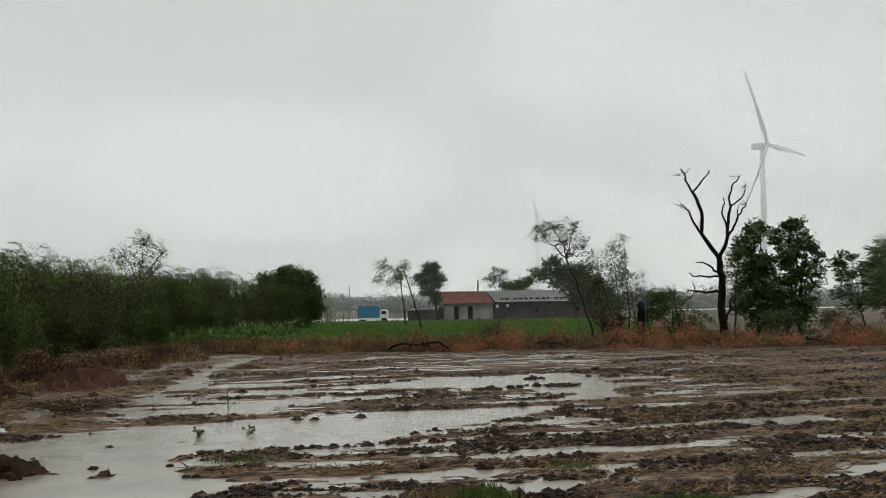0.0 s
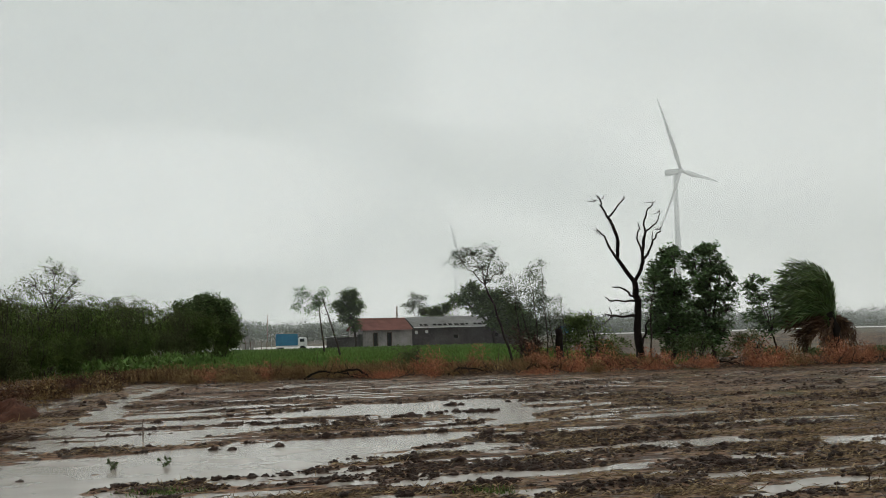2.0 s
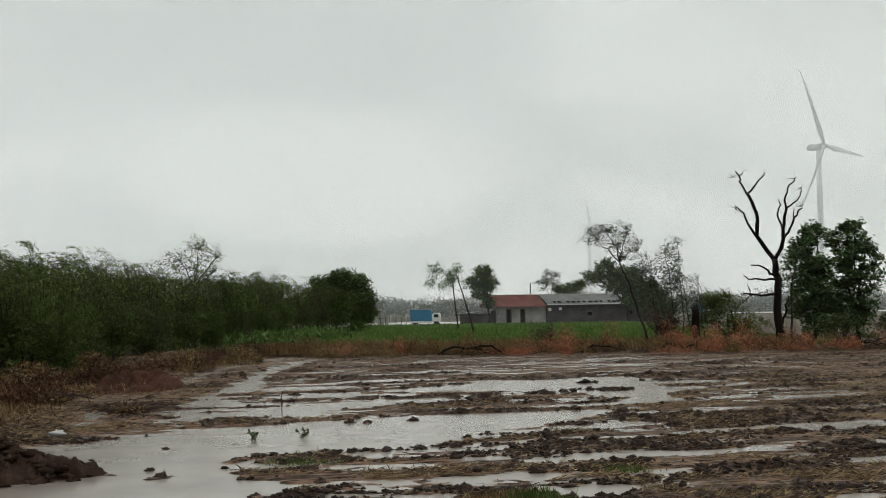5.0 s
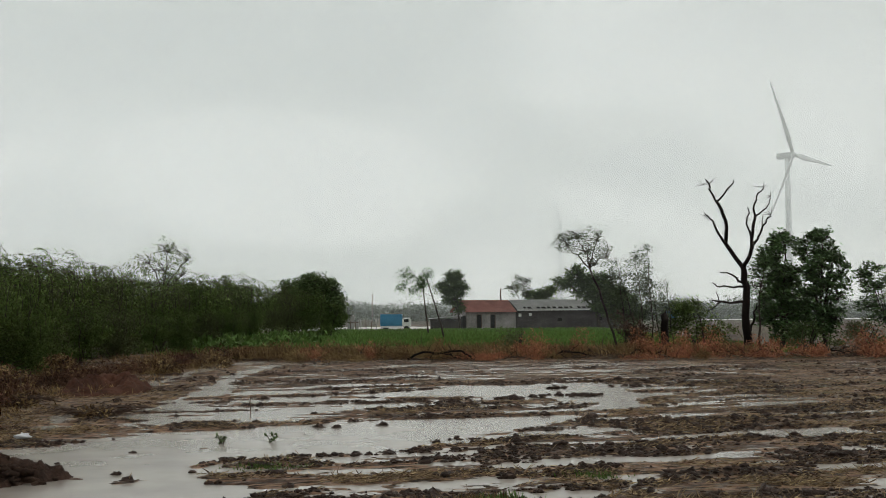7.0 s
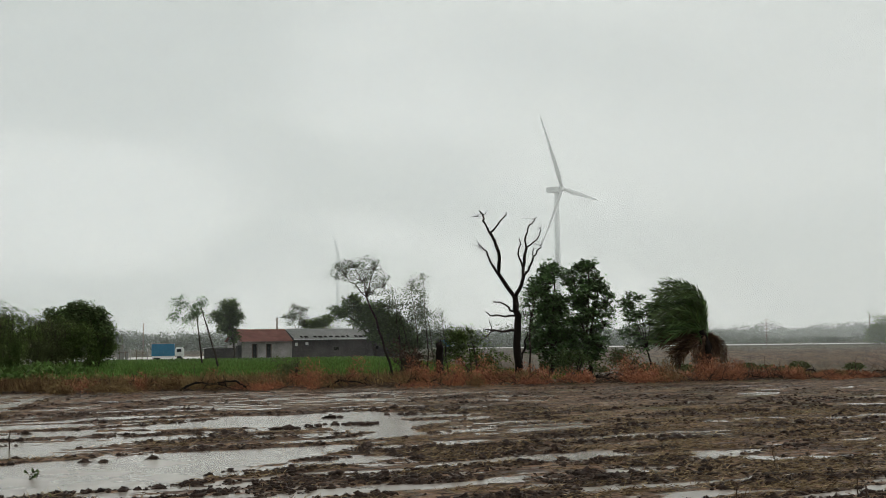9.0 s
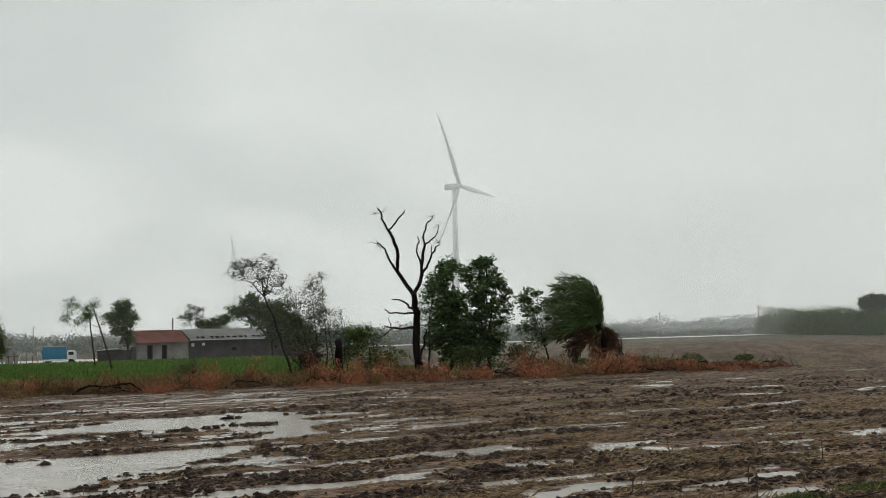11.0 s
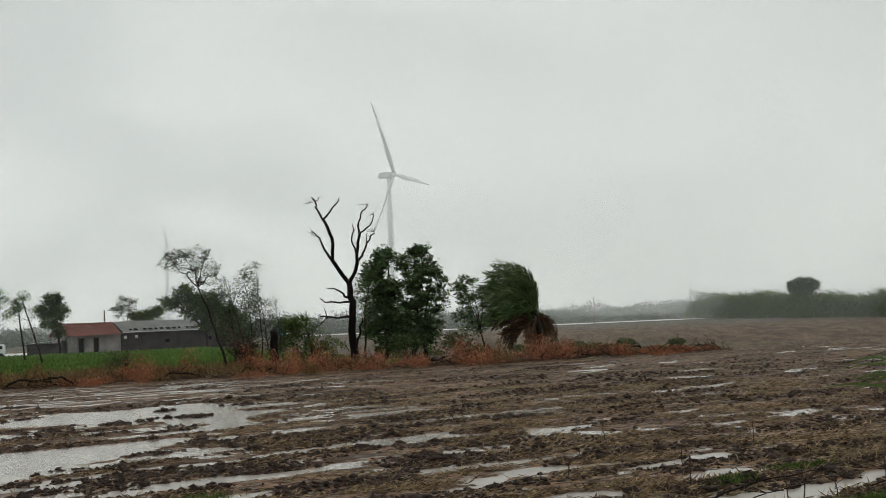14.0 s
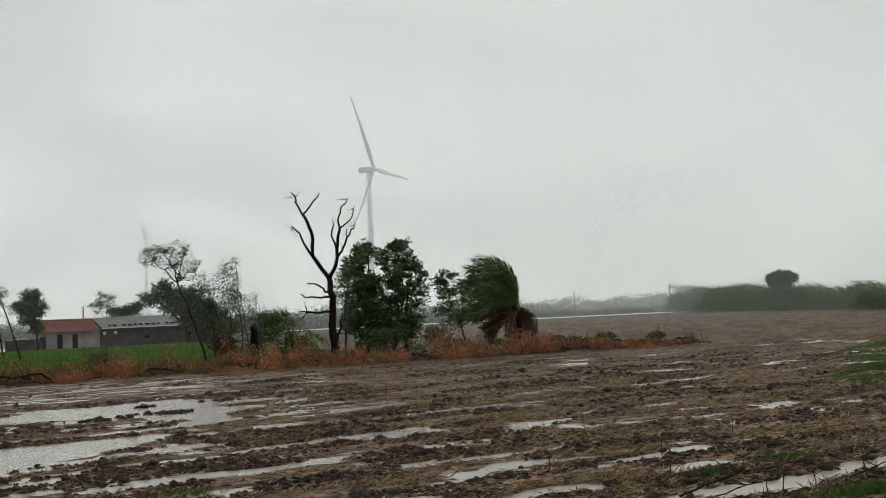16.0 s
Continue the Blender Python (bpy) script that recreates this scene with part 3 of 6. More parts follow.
def build_ground():
    fine_th = np.arange(radians(-29), radians(45), 0.0017)
    coarse = np.radians(np.arange(46.5, 330, 3.0))
    th = np.concatenate([fine_th, coarse])
    r = [0.01, 1, 3, 6, 9]
    while r[-1] < 12:
        r.append(r[-1] * 1.03)
    while r[-1] < 82:
        r.append(r[-1] * 1.005)
    while r[-1] < 4200:
        r.append(r[-1] * 1.05)
    r = np.array(r)
    T, R = np.meshgrid(th, r)
    x, y = R * np.sin(T), R * np.cos(T)
    z = ground_height(x, y)
    nr, nt = x.shape
    V = np.stack([x, y, z], -1).reshape(-1, 3)
    i, j = np.meshgrid(np.arange(nr - 1), np.arange(nt), indexing="ij")
    a, b = i * nt + j, i * nt + (j + 1) % nt
    F = np.stack([a, b, b + nt, a + nt], -1).reshape(-1, 4)
    ob = obj("ground", V, F[:, ::-1], M["ground"], smooth=True)
    me = ob.data
    x, y = x.ravel(), y.ravel()
    crop = smooth(66.5, 69, y + lattice(x / 3, y / 3, 8)) * smooth(21, 17, x + 1.5 * lattice(x / 5, y / 5, 9)) * smooth(-21, -17, x) * smooth(168, 160, y)
    far = smooth(160, 330, np.hypot(x, y)) + smooth(-17, -22, x) + 0.6 * smooth(66, 72, y) * smooth(16, 22, x) * smooth(60, 40, x)
    chaff = 0.4 + 0.6 * smooth(-0.4, 0.6, fbm(x / 4, y / 3, 53, 3)) * smooth(-3, 8, x + 0.1 * (y - 20))
    chaff = np.maximum(chaff, smooth(-7.5, -9, x) * smooth(26, 30, y))
    weed = smooth(2, 12, x) * smooth(-0.3, 0.4, fbm(x / 7, y / 5, 59, 3)) * (0.35 + 0.65 * smooth(26, 44, y)) + 0.5 * smooth(17, 14, y)
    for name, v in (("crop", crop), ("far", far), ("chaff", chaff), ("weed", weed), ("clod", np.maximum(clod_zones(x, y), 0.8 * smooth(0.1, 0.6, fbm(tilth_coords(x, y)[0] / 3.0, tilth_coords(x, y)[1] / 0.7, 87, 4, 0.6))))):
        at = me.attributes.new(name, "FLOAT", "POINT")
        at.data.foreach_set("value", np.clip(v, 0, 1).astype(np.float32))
    return tagged(ob, "dark wet ploughed soil with furrows, chaff and puddles", "ground", kind="structure")


build_ground()


def sheet(name, corners, z, mat, label, category="water"):
    ob = obj(name, [(x, y, z) for x, y in corners], [tuple(range(len(corners)))], M[mat])
    return tagged(ob, label, category, kind="structure")


sheet("water", [(-16, 11), (40, 11), (46, 66), (-16, 66)], 0.0, "water", "muddy rain water standing in pools between furrows")


def strip_sheet(name, y0, y1, x0, x1, z, label, seed):
    """A flooded strip with uneven banks."""
    rng = np.random.default_rng(seed)
    n = 40
    xs = np.linspace(x0, x1, n)
    V = [(x, y0 + rng.normal(0, 0.04) * (y1 - y0), z) for x in xs] + [(x, y1 + rng.normal(0, 0.06) * (y1 - y0), z) for x in xs]
    F = [(i, i + 1, n + i + 1, n + i) for i in range(n - 1)]
    return tagged(obj(name, V, F, M["flood"]), label, "water", kind="structure")


strip_sheet("water_flooded_yard", 176, 215, -40, 4, 0.10, "pale flood water round the yard and fence", 1)
strip_sheet("water_far_strip", 308, 345, 60, 192, 0.12, "pale strip of flood water across the far field", 3)


def mist_ring(radius, density, top):
    n = 96
    V, F = [], []
    for k in range(n):
        a = 2 * math.pi * k / n
        V += [(radius * math.sin(a), radius * math.cos(a), -1), (radius * math.sin(a), radius * math.cos(a), top)]
    for k in range(n):
        j = (k + 1) % n
        F.append((2 * k, 2 * j, 2 * j + 1, 2 * k + 1))
    ob = obj("backdrop_rain_mist", V, F, mist_material("rain_mist", density, top), smooth=True)
    return tagged(ob, "thin grey veil of rain over the distance", "mist", kind="structure")


for radius, density in ((142, 0.02), (215, 0.05), (330, 0.08), (480, 0.10), (700, 0.14), (1100, 0.22), (1700, 0.45)):
    mist_ring(radius, density, 1.1 * radius)


# ---- ground litter ----
def lump(rng, n=3, m=5):
    """A rough clod: a lumpy closed shape, flat below."""
    V, F = [], []
    for i in range(n + 1):
        for k in range(m):
            ph, a = math.pi * i / n, 2 * math.pi * k / m
            r = 1 + rng.normal(0, 0.30)
            V.append((r * math.sin(ph) * math.cos(a), r * math.sin(ph) * math.sin(a), max(r * math.cos(ph) * 0.68, -0.35)))
    for i in range(n):
        for k in range(m):
            a, b = i * m + k, i * m + (k + 1) % m
            F.append((a, a + m, b + m, b))
    return np.array(V), np.array(F)


def scatter_clods():
    rng = np.random.default_rng(5)
    shapes = [lump(rng) for _ in range(14)]
    V, F, base = [], [], 0
    n = 105000
    r = 13.5 * np.exp(rng.uniform(0, 1, n) * math.log(62 / 13.5))
    th = rng.uniform(radians(-27), radians(43), n)
    x, y = r * np.sin(th), r * np.cos(th)
    s, t = x * math.cos(TURN) + y * math.sin(TURN), -x * math.sin(TURN) + y * math.cos(TURN)
    dens = fbm(s / 2.4, (t + 0.35 * lattice(s / 7, t / 5, 71)) / 0.8, 23, 3) + rng.normal(0, 0.15, n)
    keep = (dens > 0.02 - 0.12 * smooth(0, 10, x)) & (rng.uniform(0, 1, n) < 0.45 + 0.55 * smooth(0.2, 0.5, dens)) & (x > -11) & (y < 64)
    x, y = x[keep], y[keep]
    z = ground_height(x, y)
    for px, py, pz in zip(x, y, z):
        if pz < 0.0:
            continue
        v, f = shapes[rng.integers(14)]
        size = min(0.016 + 0.024 * rng.exponential(0.8), 0.14)
        a = rng.uniform(0, 6.28)
        c, s = math.cos(a), math.sin(a)
        w = v * size * (1.25, 1, 0.9)
        w = np.stack([w[:, 0] * c - w[:, 1] * s + px, w[:, 0] * s + w[:, 1] * c + py, w[:, 2] + pz], 1)
        V.append(w)
        F.append(f + base)
        base += len(v)
    ob = obj("soil_clods", np.concatenate(V), np.concatenate(F), M["clod"])
    tagged(ob, "small dark wet clods strewn over the ploughed soil", "clods", kind="stuff")


scatter_clods()


def scatter_straw():
    rng = np.random.default_rng(8)
    n = 260000
    r = 12.5 * np.exp(rng.uniform(0, 1, n) * math.log(45 / 12.5))
    th = rng.uniform(radians(-27), radians(43), n)
    x, y = r * np.sin(th), r * np.cos(th)
    dens = fbm(x / 1.6, y / 1.0, 61, 3) + 0.5 * smooth(-2, 8, x) + 0.4 * smooth(-7.5, -9, x)
    keep = (dens + rng.normal(0, 0.35, n) > 0.45) & (x > -14)
    x, y = x[keep], y[keep]
    z = ground_height(x, y)
    ok = z > 0.005
    x, y, z = x[ok], y[ok], z[ok]
    pos = np.stack([x, y, z + 0.012], 1)
    along = rng.normal(size=pos.shape)
    along[:, 0] += 0.8
    along[:, 2] = np.abs(along[:, 2]) * 0.25
    V, F = leaf_faces(pos, along, 0.16, 0.016, rng)
    tagged(obj("chopped_straw", V, F, M["straw"]), "wet broken stalks and straw lying on the soil", "straw", kind="stuff")


scatter_straw()


def blades(pos, height, width, rng, lean=(-0.35, 0, 0), wild=0.35):
    along = np.tile(np.array([0, 0, 1.0]) + lean, (len(pos), 1)) + rng.normal(size=(len(pos), 3)) * wild
    along[:, 2] = np.abs(along[:, 2]) + 0.2
    return leaf_faces(pos, along, height, width, rng)


def crop_stuff():
    rng = np.random.default_rng(9)
    n = 60000
    y = 67.5 + 97 * rng.uniform(0, 1, n) ** 1.3
    x = rng.uniform(-19, 21, n)
    ok = (x < 19 + lattice(x / 5, y / 5, 9)) & (x > -17.5 - 0.01 * y)
    pos = np.stack([x, y, np.full(n, 0.05)], 1)[ok]
    V, F = blades(pos, 0.42, 0.16, rng)
    tagged(obj("green_crop", V, F, M["crop"]), "low bright green young crop covering the field", "crop", kind="stuff")


crop_stuff()


# ---- along the boundary: withered brush and trees ----
def dry_margin():
    rng = np.random.default_rng(12)
    n = 70000
    m = 170
    cx = rng.uniform(-11, 39, m)
    cy = 65.0 + rng.normal(0, 1.25, m) + 0.9 * smooth(18, 36, cx)
    cw, ch = rng.uniform(0.4, 1.4, m), 0.25 + 1.3 * rng.uniform(0, 1, m) ** 1.5 * (0.7 + 0.5 * smooth(-6, 4, cx)) * smooth(39, 23, cx)
    k = rng.integers(0, m, n)
    u = unit(rng.normal(size=(n, 3))) * rng.uniform(0.3, 1, (n, 1))
    pos = np.stack([cx[k] + u[:, 0] * cw[k], cy[k] + u[:, 1] * cw[k] * 0.7, 0.08 + np.abs(u[:, 2]) * ch[k]], 1)
    is_red = rng.uniform(0, 1, m)[k] < 0.25 + 0.6 * smooth(-9, 4, cx[k])
    along = rng.normal(size=(n, 3)) + (-0.5, 0, 0.6)
    V, F = leaf_faces(pos[is_red], along[is_red], 0.20, 0.036, rng)
    tagged(obj("withered_brush", V, F, M["dry_brush"]), "withered russet brush heaped along the field boundary", "brush", kind="stuff")
    V, F = leaf_faces(pos[~is_red], along[~is_red], 0.24, 0.03, rng)
    tagged(obj("dry_weeds", V, F, M["dry_grass"]), "straw-coloured withered weeds along the field boundary", "weeds", kind="stuff")
    m = 16000
    x = -13 + 30 * rng.uniform(0, 1, m) ** 1.6
    y = 67.2 + rng.normal(0, 1.2, m)
    V, F = blades(np.stack([x, y, np.full(m, 0.12)], 1), 0.55, 0.045, rng, wild=0.3)
    tagged(obj("dry_grass", V, F, M["dry_grass"]), "dry straw-coloured grass along the field edge", "grass", kind="stuff")
    m = 12000
    y = 68 + rng.exponential(6.0, m)
    x = rng.uniform(-16, 18, m)
    keep = fbm(x / 5, y / 4, 66, 3) + rng.normal(0, 0.2, m) > 0.05
    V, F = blades(np.stack([x, y, np.full(m, 0.05)], 1)[keep], 0.55, 0.05, rng, wild=0.35)
    tagged(obj("yellowing_grass", V, F, M["dry_grass"]), "yellowing grass straggling through the near crop", "grass", kind="stuff")
    limbs = []
    for _ in range(700):
        px = rng.uniform(-8, 39)
        py = 65.0 + rng.normal(0, 0.8)
        d = Vector((rng.normal(-0.3, 1), rng.normal(0, 0.5), abs(rng.normal(0.4, 0.4)))).normalized()
        ln = rng.uniform(0.5, 1.6)
        a = Vector((px, py, 0.1))
        limbs.append((bend([a, a + d * ln], rng, 0.07, 3), 0.022, 0.006))
    V, F = tubes(limbs, 4)
    tagged(obj("dead_twigs", V, F, M["twig"]), "tangled bare brown twigs in the withered brush", "twigs", kind="stuff")


dry_margin()


def fallen_branch(x, y, length, arch, seed, mirror=1):
    rng = np.random.default_rng(seed)
    root = thing("fallen_branch", (x, y, 0.1), "dark bare fallen branch lying at the field edge", "branch", "fallen branches")
    main = bend([(0, 0, 0), (mirror * length * 0.3, 0, arch), (mirror * length * 0.7, 0.1, arch * 0.8), (mirror * length, 0, 0.05)], rng, 0.05)
    V, F = tubes([(main, 0.07, 0.025)], 6)
    obj("bough", V, F, M["bark_dead"], root, smooth=True)
    for k in range(5):
        a = main[rng.integers(3, len(main) - 2)]
        b = a + Vector((mirror * rng.uniform(-0.3, 0.7), rng.normal(0, 0.3), rng.uniform(0.1, 0.6)))
        V, F = tubes([(bend([a, b], rng, 0.04, 3), 0.025, 0.008)], 5)
        obj("twig", V, F, M["bark_dead"], root, smooth=True)


for args in ((-3.2, 63.6, 2.8, 0.38, 1), (0.4, 63.6, 2.4, 0.45, 2, -1), (4.6, 64.4, 2.2, 0.35, 3), (8.6, 64.6, 2.0, 0.35, 4), (13, 65, 2.0, 0.3, 5),
             (27.5, 64.6, 2.5, 0.3, 6), (34.5, 66.0, 2.2, 0.45, 7, -1), (38, 67, 2.0, 0.3, 8), (19, 64.8, 2.2, 0.25, 9)):
    fallen_branch(*args)


def dead_tree():
    rng = np.random.default_rng(21)
    root = thing("dead_tree", (16.7, 70, 0.1), "tall bare dead tree with dark forked branches", "tree")
    d = rng.normal(0, 0.25, 40)
    P = lambda x, z, k=0: (x - 16.7, d[k], z - 0.1)
    trunk = [P(16.75, 0.0), P(16.6, 1.6), P(16.65, 3.6), P(16.55, 4.7), P(16.5, 5.2)]
    V, F = tubes([(bend(trunk, rng, 0.04, 3), 0.27, 0.16)], 9)
    obj("trunk", V, F, M["bark_dead"], root, smooth=True)
    limbs = [
        ([P(16.5, 5.1), P(15.95, 6.0, 1), P(15.55, 6.6, 1), P(15.45, 7.5, 2), P(15.15, 8.6, 2), P(15.05, 9.15, 3)], 0.19, 0.11),
        ([P(15.05, 9.1, 3), P(14.75, 9.7, 3), P(14.5, 10.25, 4), P(14.3, 10.45, 4)], 0.10, 0.045),
        ([P(15.05, 9.1, 3), P(15.45, 9.6, 5), P(15.8, 10.0, 5), P(15.95, 10.35, 5)], 0.09, 0.04),
        ([P(14.5, 10.2, 4), P(14.75, 10.3, 4), P(14.95, 10.5, 4)], 0.05, 0.02),
        ([P(15.5, 6.65, 1), P(15.05, 7.1, 6), P(14.75, 7.75, 6), P(14.45, 8.15, 6), P(14.25, 8.35, 6)], 0.12, 0.04),
        ([P(16.5, 5.1), P(16.85, 5.9, 7), P(16.95, 6.6, 7), P(17.05, 7.6, 7), P(17.25, 8.2, 8)], 0.18, 0.10),
        ([P(17.25, 8.1, 8), P(17.2, 8.9, 8), P(17.35, 9.4, 8), P(17.7, 9.8, 8), P(17.8, 9.95, 8)], 0.09, 0.035),
        ([P(17.25, 8.15, 8), P(17.7, 8.5, 9), P(18.1, 8.9, 9), P(18.25, 9.3, 9)], 0.08, 0.035),
        ([P(16.9, 7.0, 7), P(16.75, 7.8, 10), P(16.95, 8.4, 10), P(16.85, 8.75, 10)], 0.09, 0.035),
        ([P(16.9, 6.3, 7), P(17.4, 6.8, 11), P(17.65, 7.4, 11), P(17.95, 8.0, 11), P(18.25, 8.2, 11)], 0.12, 0.045),
        ([P(17.65, 7.3, 11), P(17.7, 7.9, 11), P(17.75, 8.2, 11)], 0.06, 0.03),
        ([P(16.55, 4.2), P(16.0, 4.5, 12), P(15.6, 4.75, 12), P(15.0, 4.85, 12)], 0.11, 0.04),
        ([P(16.5, 4.0), P(15.8, 3.95, 13), P(15.0, 4.0, 13), P(14.55, 4.25, 13)], 0.10, 0.04),
        ([P(16.5, 3.1), P(15.7, 3.05, 14), P(15.0, 3.15, 14), P(14.65, 3.2, 14)], 0.12, 0.04),
        ([P(15.1, 3.1, 14), P(15.0, 3.5, 14), P(14.95, 3.75, 14)], 0.05, 0.02),
        ([P(15.2, 3.1, 14), P(14.7, 2.75, 14), P(14.35, 2.5, 14)], 0.06, 0.025),
        ([P(16.85, 1.4), P(17.15, 2.2, 15), P(17.3, 3.0, 15)], 0.12, 0.05),
    ]
    for pts, r0, r1 in limbs:
        V, F = tubes([(bend(pts, rng, 0.045, 3), r0 * 0.72, r1 * 0.8)], 7)
        obj("limb", V, F, M["bark_dead"], root, smooth=True)
    for tip in ((14.2, 10.1), (14.3, 8.25), (18.2, 9.4), (17.75, 9.95), (18.2, 8.3)):
        paths = []
        for _ in range(5):
            a = Vector(P(*tip))
            paths.append((bend([a, a + Vector((rng.normal(-0.15, 0.25), rng.normal(0, 0.2), rng.normal(0.05, 0.18)))], rng, 0.03, 2), 0.02, 0.008))
        V, F = tubes(paths, 4)
        obj("twig", V, F, M["bark_dead"], root)


dead_tree()


def swept_tree(name, place, label, base, lobes, leaf, seed, r=0.12, leaf_len=0.26, leaf_w=0.12, per=24, streak=0.72, bark="bark", group="",
               wind=(-1.0, 0.05, 0.12), thick=0.095, bare=0):
    """A trunk with a limb to each lobe of the crown, and on each lobe branchlets that end in tufts of leaves streaming with the wind.
    base: the fork of the trunk; lobes: (centre, radii, number of tufts), all from the foot of the tree."""
    rng = np.random.default_rng(seed)
    root = thing(name, place, label, "tree", group)
    wind = np.array(wind)
    fork = Vector(base)
    V, F = tubes([(bend([(0, 0, -0.15), fork * 0.5 + Vector((0.06, 0, 0)), fork], rng, 0.04), r, r * 0.6)], 8)
    obj("trunk", V, F, M[bark], root, smooth=True)
    twigs, pos, along = [], [], []
    for c, rad, tufts in lobes:
        c = Vector(c)
        knee = fork.lerp(c, 0.5) + Vector((0.15 * rad[0], rng.normal(0, 0.1), 0.05))
        heart = c + Vector((0.3 * rad[0], 0, -0.35 * rad[2]))
        V, F = tubes([(bend([fork, knee, heart], rng, 0.05, 3), r * 0.5, r * 0.22)], 6)
        obj("limb", V, F, M[bark], root, smooth=True)
        for k in range(tufts + bare):
            u = unit(rng.normal(size=3)) * rng.uniform(0.25, 1) ** 0.5
            tip = np.array(c) + u * np.array(rad)
            if tip[2] < 0.3:
                continue
            twigs.append((bend([heart, heart.lerp(Vector(tip), 0.55) + Vector((0.12, 0, 0.05)), Vector(tip)], rng, 0.03, 2), r * 0.13, 0.008))
            if k >= tufts:
                continue
            n = int(per * rng.uniform(0.6, 1.4))
            size = rng.uniform(0.7, 1.3)
            f = rng.uniform(-0.55, 0.5, (n, 1))
            blow = unit(wind + rng.normal(0, 0.28, 3))
            pos.append(tip + blow * f * streak * size + rng.normal(size=(n, 3)) * thick * size * (1.0 - 0.5 * f))
            along.append(blow * 1.0 + rng.normal(size=(n, 3)) * 0.42)
    V, F = tubes(twigs, 4)
    tagged(obj("twig_mass", V, F, M[bark], root), kind="stuff")
    obj("crown", *leaf_faces(np.concatenate(pos), np.concatenate(along), leaf_len, leaf_w, rng), M[leaf], root)
    return root


swept_tree("leafy_tree", (19.5, 73, 0.1), "dark green broad-leaved tree tossed by wind", (0.05, 0, 2.0),
           [((0.15, 0, 6.75), (0.55, 0.5, 0.65), 20), ((-0.35, 0.1, 5.95), (0.85, 0.7, 0.65), 26), ((-0.5, 0, 4.9), (0.85, 0.8, 0.75), 30), ((0.45, 0, 4.6), (0.85, 0.8, 0.8), 34),
            ((-0.1, -0.2, 3.3), (1.2, 0.9, 0.9), 52), ((0.8, 0.1, 2.5), (0.9, 0.8, 0.8), 34), ((-0.65, 0, 2.2), (0.75, 0.7, 0.7), 22), ((0.4, -0.2, 1.3), (1.3, 0.8, 0.6), 26)],
           "leaf_dark", 31, r=0.15, per=30)
swept_tree("leafy_tree", (22.2, 73.4, 0.1), "dark green broad-leaved tree with an open crown and bare windward twigs", (-0.15, 0, 1.9),
           [((-0.2, 0, 7.05), (0.65, 0.5, 0.4), 20), ((-1.15, 0, 6.45), (0.5, 0.5, 0.5), 14), ((0.45, 0, 6.05), (0.75, 0.6, 0.7), 26), ((-0.45, 0, 5.3), (1.0, 0.8, 0.75), 32),
            ((0.9, 0, 5.1), (0.7, 0.6, 1.0), 15), ((-0.6, 0, 3.9), (1.1, 0.9, 0.85), 40), ((0.7, 0, 3.6), (0.85, 0.7, 1.0), 20), ((-0.7, 0, 2.4), (1.1, 0.8, 0.8), 36), ((0.5, 0, 2.2), (0.8, 0.7, 0.8), 18), ((-0.5, -0.2, 1.3), (1.3, 0.8, 0.6), 24)],
           "leaf_dark", 32, r=0.16, per=28, bare=7)
swept_tree("leafy_tree", (17.7, 71.8, 0.1), "small dark tree with sparse wind-blown leaves", (0.1, 0, 2.4),
           [((0.25, 0, 5.3), (0.5, 0.5, 0.6), 15), ((0.1, 0, 4.2), (0.6, 0.5, 0.8), 18), ((0.1, 0, 3.0), (0.6, 0.5, 0.8), 16)], "leaf_dark", 33, r=0.08, leaf_len=0.2, leaf_w=0.08, per=15, bare=8)
swept_tree("slender_tree", (26.0, 72.3, 0.1), "slender tree with loose dark leaves bent by wind", (-0.35, 0, 1.9),
           [((-1.5, 0, 4.65), (0.5, 0.4, 0.35), 12), ((-0.85, 0, 5.05), (0.4, 0.4, 0.3), 8), ((-1.1, 0, 4.0), (0.75, 0.6, 0.6), 20), ((-0.1, 0, 4.2), (0.6, 0.5, 0.5), 9), ((-1.2, 0, 2.9), (0.75, 0.6, 0.7), 16), ((-0.6, 0, 2.0), (0.6, 0.5, 0.6), 10)],
           "leaf_dark", 34, r=0.08, leaf_len=0.22, leaf_w=0.1, per=20, bare=5)
swept_tree("leaning_tree", (9.15, 70.3, 0.1), "thin leaning tree with small feathery leaves", (-1.75, 0, 5.1),
           [((-3.3, 0, 6.6), (0.7, 0.5, 0.5), 22), ((-2.7, 0, 7.1), (0.75, 0.5, 0.55), 22), ((-1.5, 0, 7.0), (0.6, 0.5, 0.7), 20), ((-2.2, 0, 6.3), (0.9, 0.6, 0.6), 20), ((-0.95, 0, 6.0), (0.6, 0.5, 0.9), 18), ((-1.9, 0, 5.5), (0.8, 0.5, 0.5), 10)],
           "leaf_grey", 35, r=0.085, leaf_len=0.17, leaf_w=0.05, per=12, streak=0.45, thick=0.12, wind=(-0.9, 0, -0.15), bare=5)


